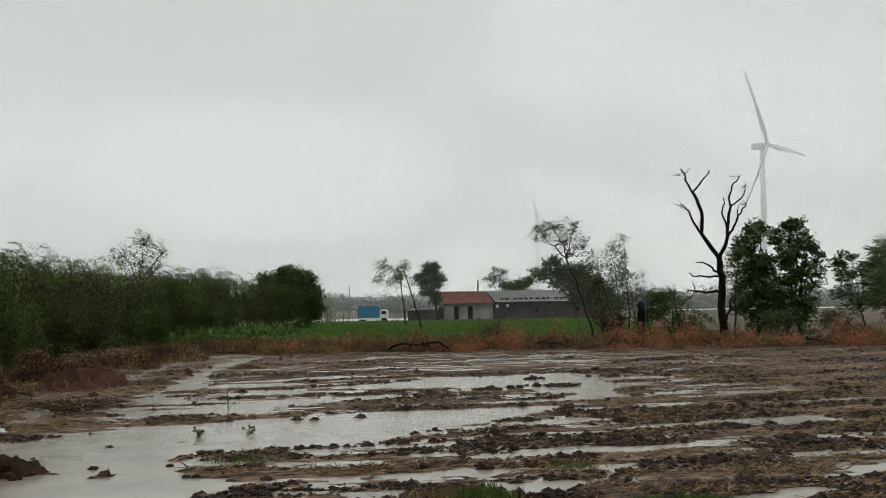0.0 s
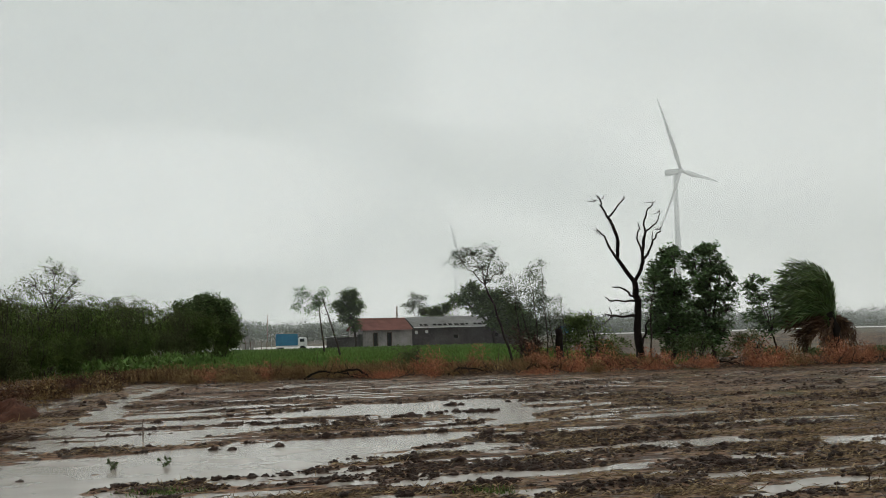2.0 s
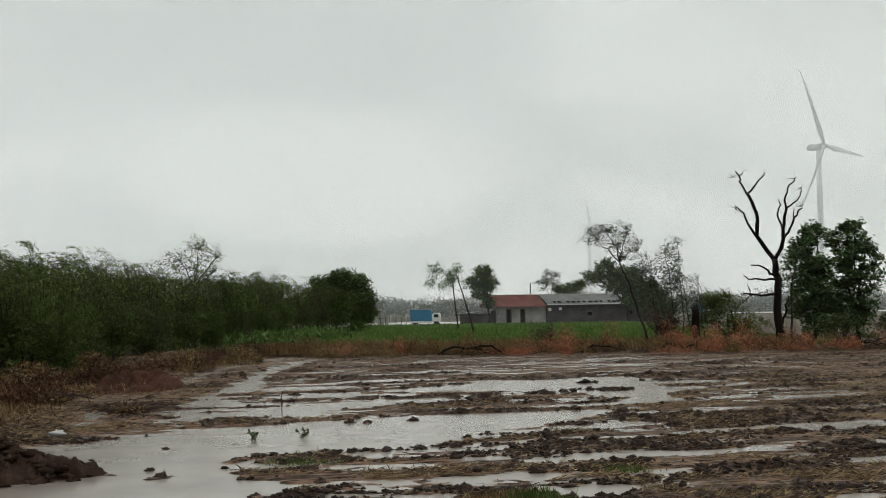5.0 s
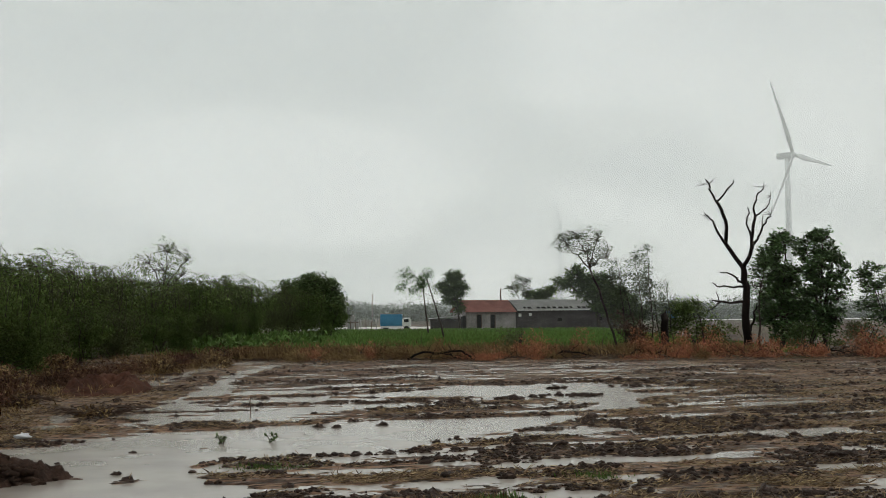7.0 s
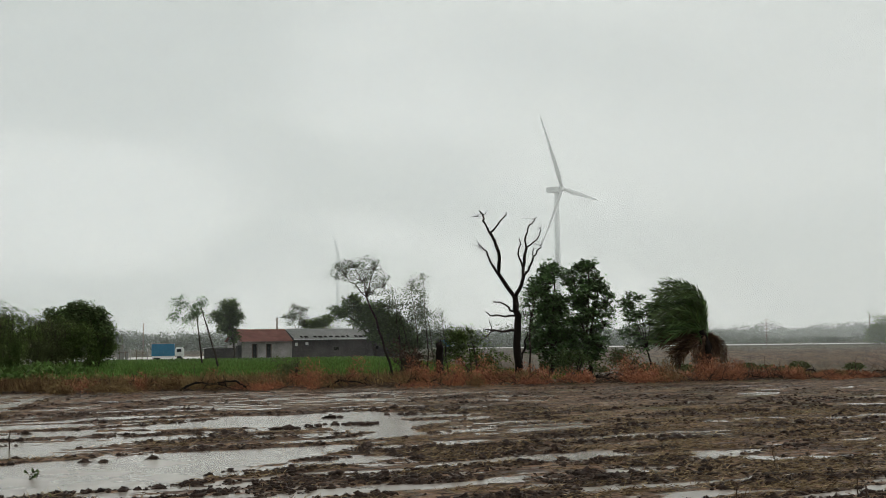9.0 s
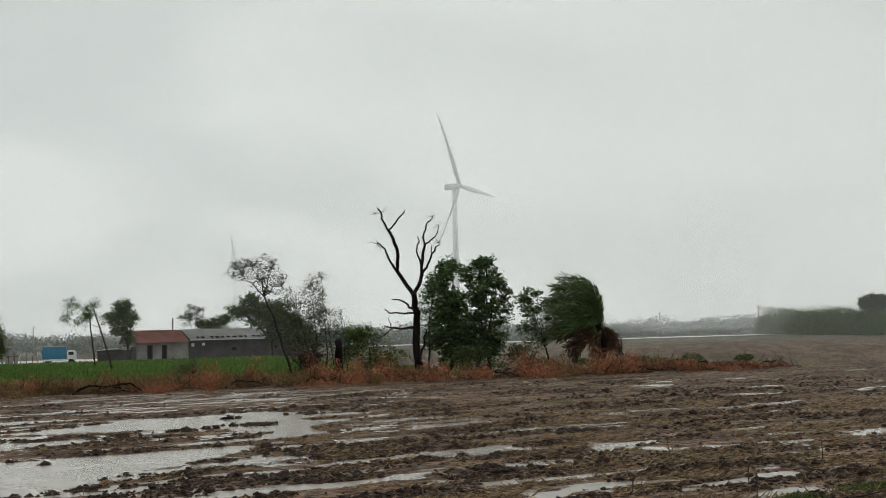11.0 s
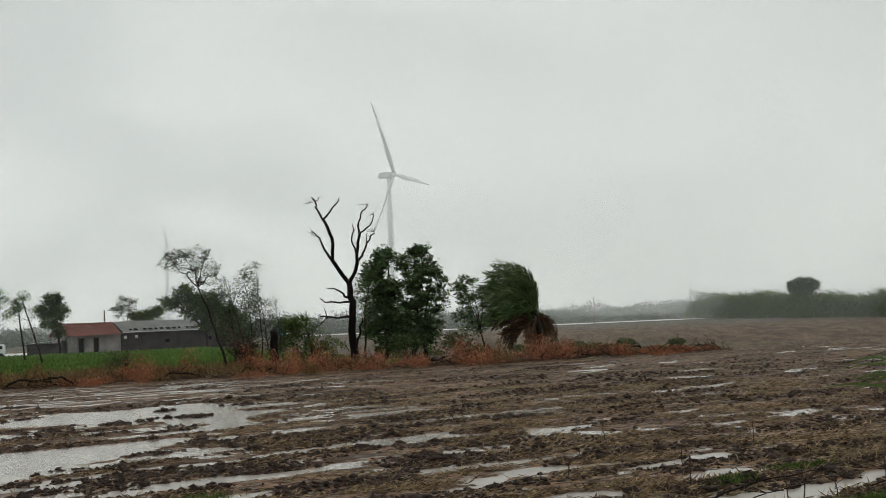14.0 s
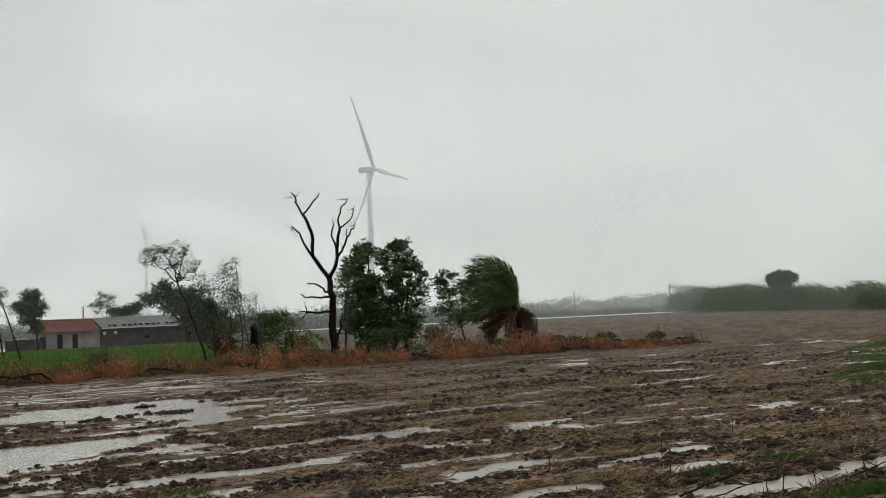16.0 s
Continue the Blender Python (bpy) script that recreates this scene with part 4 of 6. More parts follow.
def saplings():
    rng = np.random.default_rng(41)
    for k, (x, top, h, y) in enumerate(((9.6, 9.0, 5.6, 70.5), (10.2, 9.3, 5.0, 70.9), (10.6, 10.2, 6.0, 70.4), (11.2, 10.9, 6.5, 70.8), (11.7, 11.0, 4.8, 71.2),
                                        (12.4, 12.0, 4.0, 70.7))):
        stem = (bend([(0, 0, -0.1), ((top - x) * 0.35, 0, h * 0.5), (top - x, 0, h)], rng, 0.05), 0.045, 0.012)
        blobs = [((0.9 * (top - x), 0, h * 0.86), (0.45, 0.4, 0.75), 2), ((0.6 * (top - x), 0, h * 0.62), (0.5, 0.4, 0.7), 1.5), ((0.3 * (top - x), 0, h * 0.35), (0.45, 0.4, 0.6), 1)]
        leaves = foliage(blobs, 120, 7, 0.6, 0.18, 0.055, rng, (-0.9, 0, 0.0), 0.35)
        tree("sapling", (x, y, 0.1), "thin bare-stemmed sapling with sparse pale leaves", [stem], leaves, "leaf_grey", group="saplings by the boundary")


saplings()


def shrub(place, blobs, twigs, leaf, label, seed, leaf_len=0.2, leaf_w=0.07, reach=0.8, name="shrub", group="", wind=(-0.6, 0, 0.15), per=9, stems=6):
    rng = np.random.default_rng(seed)
    limbs = []
    for k in range(stems):
        c, rad, _ = blobs[rng.integers(len(blobs))]
        end = Vector(c) + Vector(rng.normal(0, 0.5, 3)) * max(rad) * 0.6
        end.z = max(end.z, 0.6)
        limbs.append((bend([(rng.normal(0, 0.15), rng.normal(0, 0.15), -0.1), (end.x * 0.5, end.y * 0.5, end.z * 0.6), end], rng, 0.07, 3), 0.06, 0.015))
    leaves = foliage(blobs, int(twigs * 0.7), per, reach, leaf_len, leaf_w, rng, wind, 0.35, 0.05, 0.6, 7)
    return tree(name, place, label, limbs, leaves, leaf, category="shrub", group=group)


shrub((14.2, 71, 0.1), [((-0.4, 0, 2.4), (1.4, 0.9, 0.9), 3), ((0.8, 0, 1.4), (1.2, 0.9, 0.9), 2.4), ((-1.3, 0, 1.5), (0.8, 0.7, 0.7), 1)], 650, "leaf_hedge",
      "green feathery thorn shrub bent by wind", 51)
shrub((9.9, 69.4, 0.1), [((0, 0, 0.9), (0.8, 0.7, 0.8), 3), ((-0.7, 0, 1.5), (0.6, 0.5, 0.9), 1)], 260, "twig", "dark withered shrub with bare brown twigs", 52, wind=(-0.2, 0, 0.3))
shrub((3.0, 67.2, 0.1), [((0, 0, 1.0), (1.0, 0.6, 0.7), 2)], 120, "leaf_olive", "low olive weed shrub among dry brush", 53)
shrub((24.2, 71.5, 0.1), [((0, 0, 1.2), (1.4, 0.8, 0.9), 2)], 150, "leaf_olive", "sparse twiggy shrub under the trees", 54)
shrub((20.6, 71.0, 0.1), [((0, 0, 1.0), (1.8, 0.7, 0.7), 2)], 190, "leaf_mid", "low green undergrowth shrub beneath dark trees", 55)


def stump():
    rng = np.random.default_rng(56)
    root = thing("tree_stump", (11.55, 69, 0.1), "dark broken tree stump standing in dry brush", "stump")
    V, F = tubes([(bend([(0, 0, -0.1), (0.03, 0, 1.2), (0, 0, 2.3)], rng, 0.04, 4), 0.27, 0.2)], 9)
    obj("bole", V, F, M["bark_dead"], root, smooth=True)
    for dx in (-0.12, 0.1, 0.02):
        V, F = tubes([([(dx, 0, 2.2), (dx * 1.4, 0, 2.45 + dx)], 0.07, 0.02)], 5)
        obj("splinter", V, F, M["bark_dead"], root)


stump()


def palm():
    rng = np.random.default_rng(61)
    root = thing("palm_tree", (29.6, 72, 0.1), "wild date palm with green fronds blown over by storm wind", "palm")
    V, F = tubes([(bend([(0, 0, -0.1), (0.0, 0, 1.2), (-0.2, 0, 2.2), (-0.4, 0, 2.9)], rng, 0.05, 3), 0.42, 0.3)], 9)
    obj("trunk", V, F, M["bark_dead"], root, smooth=True)

    def frond(start, mid, end, leaflet, n, mat, label):
        a, b, c = Vector(start), Vector(mid), Vector(end)
        t = np.linspace(0, 1, n)
        spine = np.array([(1 - s) ** 2 * np.array(a) + 2 * s * (1 - s) * np.array(b) + s * s * np.array(c) for s in t])
        tang = unit(np.gradient(spine, axis=0))
        pos = np.repeat(spine, 2, 0)
        tg = np.repeat(tang, 2, 0)
        side = unit(np.cross(tg, (0, 1, 0.3)))
        sg = np.tile([1.0, -1.0], n)[:, None]
        along = tg * 0.9 + side * sg * 0.55 + rng.normal(size=pos.shape) * 0.15 + (-0.35, 0, -0.12)
        V, F = leaf_faces(pos, along, leaflet, 0.085, rng)
        tv, tf = tubes([([tuple(p) for p in spine[::5]], 0.03, 0.01)], 4)
        F2 = np.array(tf) + len(V)
        obj("frond", np.concatenate([V, np.array(tv)]), np.concatenate([F, F2]), M[mat], root, label)

    for k in range(46):
        u = k / 45
        y = rng.normal(0, 0.7)
        start = (-0.35 + rng.normal(0, 0.15), rng.normal(0, 0.15), 2.6 + rng.normal(0, 0.3))
        # a fan from the upright, bending over to leeward, down to the hanging ones
        top = 6.0 - 3.9 * u + rng.normal(0, 0.15)
        reach = -2.3 - 1.5 * math.sin(min(u * 2.2, 2.2)) + rng.normal(0, 0.25)
        mid = (0.3 - 1.5 * u + rng.normal(0, 0.15), y * 0.5, 3.3 + 2.7 * (1 - u) ** 0.9)
        frond(start, mid, (reach, y, top), 0.7, 40, "frond", "")
    # withered fronds: most blown to leeward, some hanging round the trunk
    for k in range(26):
        u = rng.uniform(0, 1)
        frond((-0.3, 0, 2.7 - 0.5 * u), (-1.3, rng.normal(0, 0.3), 2.9 - 1.0 * u), (-3.4 + 1.7 * u, rng.normal(0, 0.5), 2.6 - 1.7 * u + rng.normal(0, 0.15)), 0.5, 26, "frond_dry", "dry brown hanging frond")
    for k in range(30):
        a = rng.uniform(-1.7, 1.3)
        frond((0.0, 0, 2.6), (0.2 + a * 0.9, rng.normal(0, 0.35), 2.4), (0.15 + a * 0.8, rng.normal(0, 0.5), 0.3 + rng.uniform(0, 1.1)), 0.4, 22, "frond_dry", "dry brown hanging frond")
    return root


palm()


# ---- thorn hedge on the bank ----
def arching_bush(seed, h, w, twigs=880, leaf="leaf_hedge"):
    """A wind-combed thicket: dense below, with long arching sprays above."""
    rng = np.random.default_rng(seed)
    blobs = [((rng.normal(0, w * 0.3), rng.normal(0, w * 0.3), h * f), (w * 0.75, w * 0.75, h * 0.3), 3) for f in (0.25, 0.4, 0.55, 0.6)]
    V1, F1 = foliage(blobs, twigs, 12, 0.95, 0.22, 0.06, rng, (-0.6, 0, 0.25), 0.35, 0.0, 0.5, 8)
    sprays, limbs, tang = [], [], []
    for _ in range(64):
        a = np.array([rng.normal(0, w * 0.5), rng.normal(0, w * 0.45), h * rng.uniform(0.5, 0.8)])
        b = a + (rng.uniform(0.0, 0.7), rng.normal(0, 0.3), h * rng.uniform(0.2, 0.42))
        c = b + (-rng.uniform(0.5, 1.7), rng.normal(0, 0.3), rng.uniform(-0.55, 0.05))
        curve = [a * (1 - q) ** 2 + 2 * q * (1 - q) * b + q * q * c for q in np.linspace(0, 1, 9)]
        limbs.append((curve, 0.016, 0.004))
        for q in np.linspace(0.05, 1, 44):
            sprays.append(a * (1 - q) ** 2 + 2 * q * (1 - q) * b + q * q * c)
            tang.append(2 * (1 - q) * (b - a) + 2 * q * (c - b))
    pos = np.array(sprays) + rng.normal(size=(len(sprays), 3)) * 0.07
    V2, F2 = leaf_faces(pos, unit(np.array(tang)) * 1.1 + rng.normal(size=pos.shape) * 0.6 + (-0.5, 0, -0.3), 0.19, 0.042, rng)
    root = thing("thorn_bush", (0, 0, 0), "dense green thorn bush with arching wind-blown sprays", "bush", "thorn hedge")
    for k in range(4):
        e = Vector((rng.normal(0, w * 0.4), rng.normal(0, w * 0.4), h * 0.7))
        V, F = tubes([(bend([(rng.normal(0, 0.2), rng.normal(0, 0.2), -0.2), e * 0.5, e], rng, 0.08, 3), 0.06, 0.02)], 5)
        obj("stem", V, F, M["bark"], root)
    V, F = tubes(limbs, 4)
    tagged(obj("spray", V, F, M["bark"], root), kind="stuff")
    obj("crown", np.concatenate([V1, V2]), np.concatenate([F1, F2 + len(V1)]), M[leaf], root)
    return root


bushes = [arching_bush(101, 4.7, 2.3), arching_bush(102, 4.5, 2.4, leaf="leaf_thorn"), arching_bush(103, 5.0, 2.2)]
for b, at in zip(bushes, ((-17.9, 44, 0.0), (-18.9, 49.5, 0.0), (-19.2, 54.5, 0.0))):
    b.matrix_basis = pose(*at)
rng_h = random.Random(4)
for k, (x, y, s) in enumerate(((-16.9, 39.5, 0.8), (-18.3, 36.0, 0.88), (-20.5, 41.5, 0.95), (-21.0, 47, 1.0), (-19.2, 59.5, 0.94), (-19.4, 64.5, 0.9), (-19.3, 69.5, 0.92), (-19.6, 75, 0.9),
                               (-19.4, 81, 0.95), (-19.7, 87, 0.98), (-19.6, 93, 1.02), (-19.8, 100, 1.04), (-19.5, 107, 1.04), (-22.5, 53, 0.95), (-23, 62, 0.8), (-19.4, 31, 1.1), (-17.6, 112, 0.9),
                               (-15.8, 115, 0.9), (-13.6, 117, 0.75), (-18.5, 117, 1.0), (-17, 46.5, 0.55), (-17.2, 52, 0.6), (-17.4, 58, 0.55), (-16.2, 42.5, 0.5), (-17.8, 66, 0.5),
                               (-17.2, 104, 0.6), (-17.6, 96, 0.55), (-17.7, 88, 0.5), (-17.8, 80, 0.5), (-17.8, 73, 0.5))):
    b = bushes[k % 3]
    s *= 1.02 if y < 72 and s > 0.7 else 1.0
    copy_thing(b, pose(x, y, 0.3, 0, 0, rng_h.uniform(-25, 25)) @ Matrix.Scale(s, 4))

swept_tree("round_tree", (-14.6, 118, 0.1), "dense dark round tree at the end of the hedge", (0, 0, 2.2),
           [((-0.6, 0, 5.7), (1.5, 1.4, 0.7), 60), ((0.4, 0, 4.9), (1.6, 1.5, 0.9), 70), ((-1.4, 0, 4.5), (1.5, 1.4, 1.0), 70), ((1.1, 0, 3.6), (1.4, 1.4, 1.1), 70), ((-0.4, -0.4, 3.2), (1.8, 1.5, 1.1), 80), ((1.3, 0, 2.0), (1.3, 1.2, 1.1), 50), ((-2.2, 0, 2.6), (1.6, 1.4, 1.4), 60)],
           "leaf_mid", 111, r=0.25, leaf_len=0.3, leaf_w=0.15, per=26, streak=0.45, thick=0.22)
swept_tree("round_tree", (-18.0, 121, 0.1), "small dark round-topped tree in the hedge", (0, 0, 2.2),
           [((0.2, 0, 5.3), (1.2, 1.1, 0.7), 40), ((0, 0, 4.3), (1.5, 1.3, 0.9), 50), ((0.6, 0, 3.0), (1.6, 1.3, 1.2), 50)], "leaf_mid", 112, r=0.2, leaf_len=0.3, leaf_w=0.14, per=24, streak=0.45, thick=0.2)
swept_tree("open_tree", (-19.2, 74, 0.1), "thin open-crowned tree with sparse pale leaves rising from hedge", (0, 0, 3.8),
           [((-1.2, 0, 6.0), (0.9, 0.8, 0.7), 12), ((0.0, 0, 6.7), (1.0, 0.8, 0.6), 15), ((1.2, 0, 6.2), (0.8, 0.8, 0.8), 12), ((-0.3, 0, 5.5), (1.3, 0.9, 0.7), 15), ((0.9, 0, 5.2), (0.9, 0.8, 0.6), 9)],
           "leaf_olive", 113, r=0.11, leaf_len=0.17, leaf_w=0.08, per=12, streak=0.3, thick=0.14, wind=(-0.6, 0, 0.2), bare=12)


def hedge_skirt():
    """Dry grass and litter on the bank below the hedge."""
    rng = np.random.default_rng(14)
    n = 12000
    y = 26 + 80 * rng.uniform(0, 1, n) ** 1.5
    x = -14.0 - 0.030 * (y - 40) + rng.normal(0, 1.0, n)
    keep = fbm(x / 2.0, y / 3.0, 44, 3) > -0.1
    x, y = x[keep], y[keep]
    z = ground_height(x, y)
    V, F = blades(np.stack([x, y, z], 1), 0.36, 0.028, rng, (-0.3, 0, -0.4), 0.8)
    tagged(obj("dry_grass", V, F, M["dry_grass"]), "matted dry grass on the bank under the hedge", "grass", kind="stuff")
    # withered brush thrown against the foot of the hedge
    m, n = 40, 11000
    cy = 30 + 40 * rng.uniform(0, 1, m) ** 1.2
    cx = -13.6 - 0.030 * (cy - 40) + rng.normal(0, 0.6, m)
    k = rng.integers(0, m, n)
    u = unit(rng.normal(size=(n, 3))) * rng.uniform(0.2, 1, (n, 1))
    pos = np.stack([cx[k] + u[:, 0] * 0.9, cy[k] + u[:, 1] * 1.1, 0.25 + np.abs(u[:, 2]) * rng.uniform(0.3, 0.8, m)[k]], 1)
    V, F = leaf_faces(pos, rng.normal(size=(n, 3)) + (-0.4, 0, 0.2), 0.22, 0.03, rng)
    tagged(obj("withered_brush", V, F, M["twig_red"]), "dark russet withered brush on the bank", "brush", kind="stuff")
    n = 2500
    y = rng.uniform(72, 100, n)
    x = -15.5 + rng.normal(0, 1.6, n)
    V, F = leaf_faces(np.stack([x, y, 0.1 + rng.uniform(0, 0.8, n)], 1), rng.normal(size=(n, 3)) + (0, 0, 0.6), 0.5, 0.25, rng)
    tagged(obj("broad_weeds", V, F, M["grass"]), "bright green broad-leaved weeds beside the hedge", "weeds", kind="stuff")


hedge_skirt()


def dug_pit():
    """A hollow dug into the bank with its red spoil heaped in front."""
    n, m = 34, 60
    V, F = [], []
    for i in range(n + 1):
        for k in range(m):
            r, a = i / n, 2 * math.pi * k / m
            x, y = math.cos(a) * r, math.sin(a) * r
            px, py = x * 1.5, y * 2.6
            h = 0.62 * (1 - r * r) - 1.0 * math.exp(-((px - 0.1) ** 2 / 0.22 + (py + 0.5) ** 2 / 1.1))
            h += 0.2 * float(fbm(np.array([px * 2.6]), np.array([py * 2.6]), 93, 4, 0.6)[0]) * (1 - r) ** 0.3
            V.append((px, py, h - 0.1 * r))
    for i in range(n):
        for k in range(m):
            a, b = i * m + k, i * m + (k + 1) % m
            F.append((a, a + m, b + m, b))
    ob = obj("dug_soil", V, F, M["red_soil"], smooth=True)
    ob.location = (-12.2, 39.4, 0.12)
    tagged(ob, "heap of red dug soil with a dark hollow in it", "soil")


def brush_pile(x, y, w, h, seed, n=1500):
    """Cut thorn brush thrown in a heap: bare sticks and pale withered leaves."""
    rng = np.random.default_rng(seed)
    root = thing("brush_pile", (x, y, float(ground_height(np.array([x]), np.array([y]))[0])), "heap of cut withered brush with pale dry leaves", "brush", "brush piles")
    sticks = []
    for _ in range(60):
        a = Vector((rng.normal(0, w * 0.4), rng.normal(0, w * 0.4), rng.uniform(0, h * 0.5)))
        e = a + Vector((rng.normal(-0.1, 0.7), rng.normal(0, 0.4), rng.uniform(-0.1, 0.7) * h))
        e.z = max(e.z, 0.03)
        sticks.append((bend([a, a.lerp(e, 0.5) + Vector((0, 0, 0.1)), e], rng, 0.05, 3), 0.018, 0.006))
    V, F = tubes(sticks, 5)
    tagged(obj("brushwood", V, F, M["twig"], root), kind="stuff")
    u = unit(rng.normal(size=(n, 3))) * rng.uniform(0.3, 1, (n, 1)) ** 0.5
    pos = u * (w, w, h)
    pos[:, 2] = np.abs(pos[:, 2]) + 0.03
    tagged(obj("leaves", *leaf_faces(pos, rng.normal(size=(n, 3)) + (-0.4, 0, -0.2), 0.15, 0.05, rng), M["dry_grass"], root), kind="stuff")


dug_pit()
for args in ((-14.3, 35.6, 1.1, 0.9, 141), (-12.7, 33.0, 0.7, 0.4, 142, 500), (-15.2, 43.5, 0.9, 0.8, 143), (-13.4, 51.0, 1.0, 0.8, 144), (-12.6, 57.5, 1.2, 0.9, 145), (-9.6, 30.2, 0.5, 0.2, 146, 200)):
    brush_pile(*args)


# ---- farmstead ----
FARM_TURN = radians(20)


def wall_with_holes(x0, x1, y, t, h, holes):
    """A wall along x with openings through it: (from, to, sill, head)."""
    bm = bmesh.new()
    at = x0
    for a, b, sill, head in sorted(holes):
        box(bm, (at, y, 0), (a, y + t, h))
        if sill > 0:
            box(bm, (a, y, 0), (b, y + t, sill))
        if head < h:
            box(bm, (a, y, head), (b, y + t, h))
        at = b
    box(bm, (at, y, 0), (x1, y + t, h))
    return bm


def corrugated(x0, x1, y0, z0, y1, z1, step, depth, thick=0.03, sag=0.0):
    """A ribbed roof slope from its eave (y0, z0) to its ridge (y1, z1)."""
    bm = bmesh.new()
    n = int((x1 - x0) / step) + 1
    up = Vector((0, z0 - z1, y1 - y0)).normalized()
    rows = []
    for j in range(5):
        f = j / 4
        row = []
        for i in range(n):
            x = x0 + (x1 - x0) * i / (n - 1)
            off = up * (depth * (i % 2)) + Vector((0, 0, -sag * math.sin(math.pi * i / (n - 1)) * f))
            row.append(bm.verts.new(Vector((x, y0 + (y1 - y0) * f, z0 + (z1 - z0) * f)) + off))
        rows.append(row)
    for a, b in zip(rows, rows[1:]):
        for i in range(n - 1):
            bm.faces.new((a[i], a[i + 1], b[i + 1], b[i]))
    bmesh.ops.solidify(bm, geom=bm.faces[:], thickness=thick)
    return bm


def opening(parent, name, a, b, z0, z1, y, label):
    """A doorway or window: frame, and a near-black pane for the room's shade, set back in the wall."""
    bm = bmesh.new()
    w = 0.07
    box(bm, (a, y - 0.04, z0), (a + w, y + 0.1, z1))
    box(bm, (b - w, y - 0.04, z0), (b, y + 0.1, z1))
    box(bm, (a + w, y - 0.04, z1 - w), (b - w, y + 0.1, z1))
    fr = part(name, bm, M["wood"], parent, label)
    # no real leaf: a pane with the dark of the room painted in
    part("shutter", boxed((a + w, y + 0.14, z0), (b - w, y + 0.18, z1 - w)), M["dark"], fr)
    return fr


def farmhouse():
    root = thing("farmhouse", (0, 170, 0), "low farmhouse with grey plaster walls and red tiled roof", "house")
    root.rotation_euler.z = FARM_TURN
    hole = [(1.55, 2.35, 0.3, 2.3), (3.7, 4.5, 0.3, 2.3)]
    part("wall", wall_with_holes(0, 7.7, 0, 0.25, 2.75, hole), M["plaster"], root)
    part("wall", boxed((0, 0.25, 0), (0.25, 6, 2.75)), M["plaster"], root)
    part("wall", boxed((7.45, 0.25, 0), (7.7, 6, 2.75)), M["plaster"], root)
    part("wall", boxed((0.25, 5.75, 0), (7.45, 6, 2.75)), M["plaster"], root)
    for a, b, z0, z1 in hole:
        opening(root, "window", a, b, z0, z1, 0, "narrow dark wooden window")
    part("roof", corrugated(-0.35, 7.75, -0.45, 2.62, 3.0, 4.35, 0.16, 0.05, 0.04, 0.05), M["roof_red"], root)
    part("roof", corrugated(-0.35, 7.75, 6.45, 2.62, 3.0, 4.35, 0.16, 0.05, 0.04, 0.05), M["roof_red"], root)
    part("ridge", boxed((-0.4, 2.85, 4.3), (7.75, 3.15, 4.44), 0.04), M["roof_red"], root)
    part("gable", gable(0.0, 0.25, 6, 2.75, 4.2), M["plaster"], root)
    return root


def gable(x, t, depth, z0, z1):
    bm = bmesh.new()
    vs = [[bm.verts.new((xx, yy, zz)) for yy, zz in ((0, z0), (depth, z0), (depth / 2, z1))] for xx in (x, x + t)]
    bm.faces.new(vs[0])
    bm.faces.new(vs[1][::-1])
    for i in range(3):
        j = (i + 1) % 3
        bm.faces.new((vs[0][j], vs[0][i], vs[1][i], vs[1][j]))
    return bm


def shed():
    root = thing("cattle_shed", (7.8 * math.cos(FARM_TURN), 170 + 7.8 * math.sin(FARM_TURN), 0), "long dark block shed with a grey cement sheet roof", "shed")
    root.rotation_euler.z = FARM_TURN
    holes = [(0.35, 0.85, 1.95, 2.4), (2.0, 2.5, 2.05, 2.45), (6.6, 7.4, 1.2, 1.7), (13.2, 14, 1.3, 1.8)]
    part("wall", wall_with_holes(0, 18.5, 0, 0.25, 2.9, holes), M["brick_dark"], root)
    part("wall", boxed((0, 0.25, 0), (0.25, 6, 2.9)), M["brick_dark"], root)
    part("wall", boxed((18.25, 0.25, 0), (18.5, 6, 2.9)), M["brick_dark"], root)
    part("wall", boxed((0.25, 5.75, 0), (18.25, 6, 2.9)), M["brick_dark"], root)
    for a, b, z0, z1 in holes[:2]:
        part("window", boxed((a, 0.1, z0), (b, 0.13, z1)), M["white_paint"], root, "small pale window")
    # near-black panes put the shade inside the shed into colour
    for a, b, z0, z1 in holes[2:]:
        part("window", boxed((a, 0.16, z0), (b, 0.2, z1)), M["dark"], root)
    part("roof", corrugated(0.0, 16.6, -0.4, 2.98, 3.0, 4.45, 0.2, 0.05, 0.03), M["roof_grey"], root)
    part("roof", corrugated(0.0, 16.6, 6.4, 2.98, 3.0, 4.45, 0.2, 0.05, 0.03), M["roof_grey"], root)
    part("gable", gable(0.0, 0.25, 6, 2.9, 4.3), M["brick_dark"], root)
    part("eave_board", boxed((0.0, -0.47, 2.82), (16.6, -0.42, 2.96)), M["white_paint"], root, "pale eave board")
    rng = np.random.default_rng(3)
    x = 1.2
    while x < 14.6:
        w = rng.uniform(0.35, 0.75)
        f = rng.uniform(0.14, 0.18)
        y, z = -0.4 + 3.4 * f, 2.98 + 1.47 * f
        bm = boxed((x, y - 0.25, z + 0.0), (x + w, y + 0.25, z + 0.1), 0.03)
        bmesh.ops.rotate(bm, cent=(x, y, z), matrix=Matrix.Rotation(math.atan2(1.47, 3.4), 3, "X"), verts=bm.verts)
        part("roof_weight", bm, M["dark"], root, "dark stone weighing the roof sheet")
        x += w + rng.choice([0.25, 0.35, 0.9])


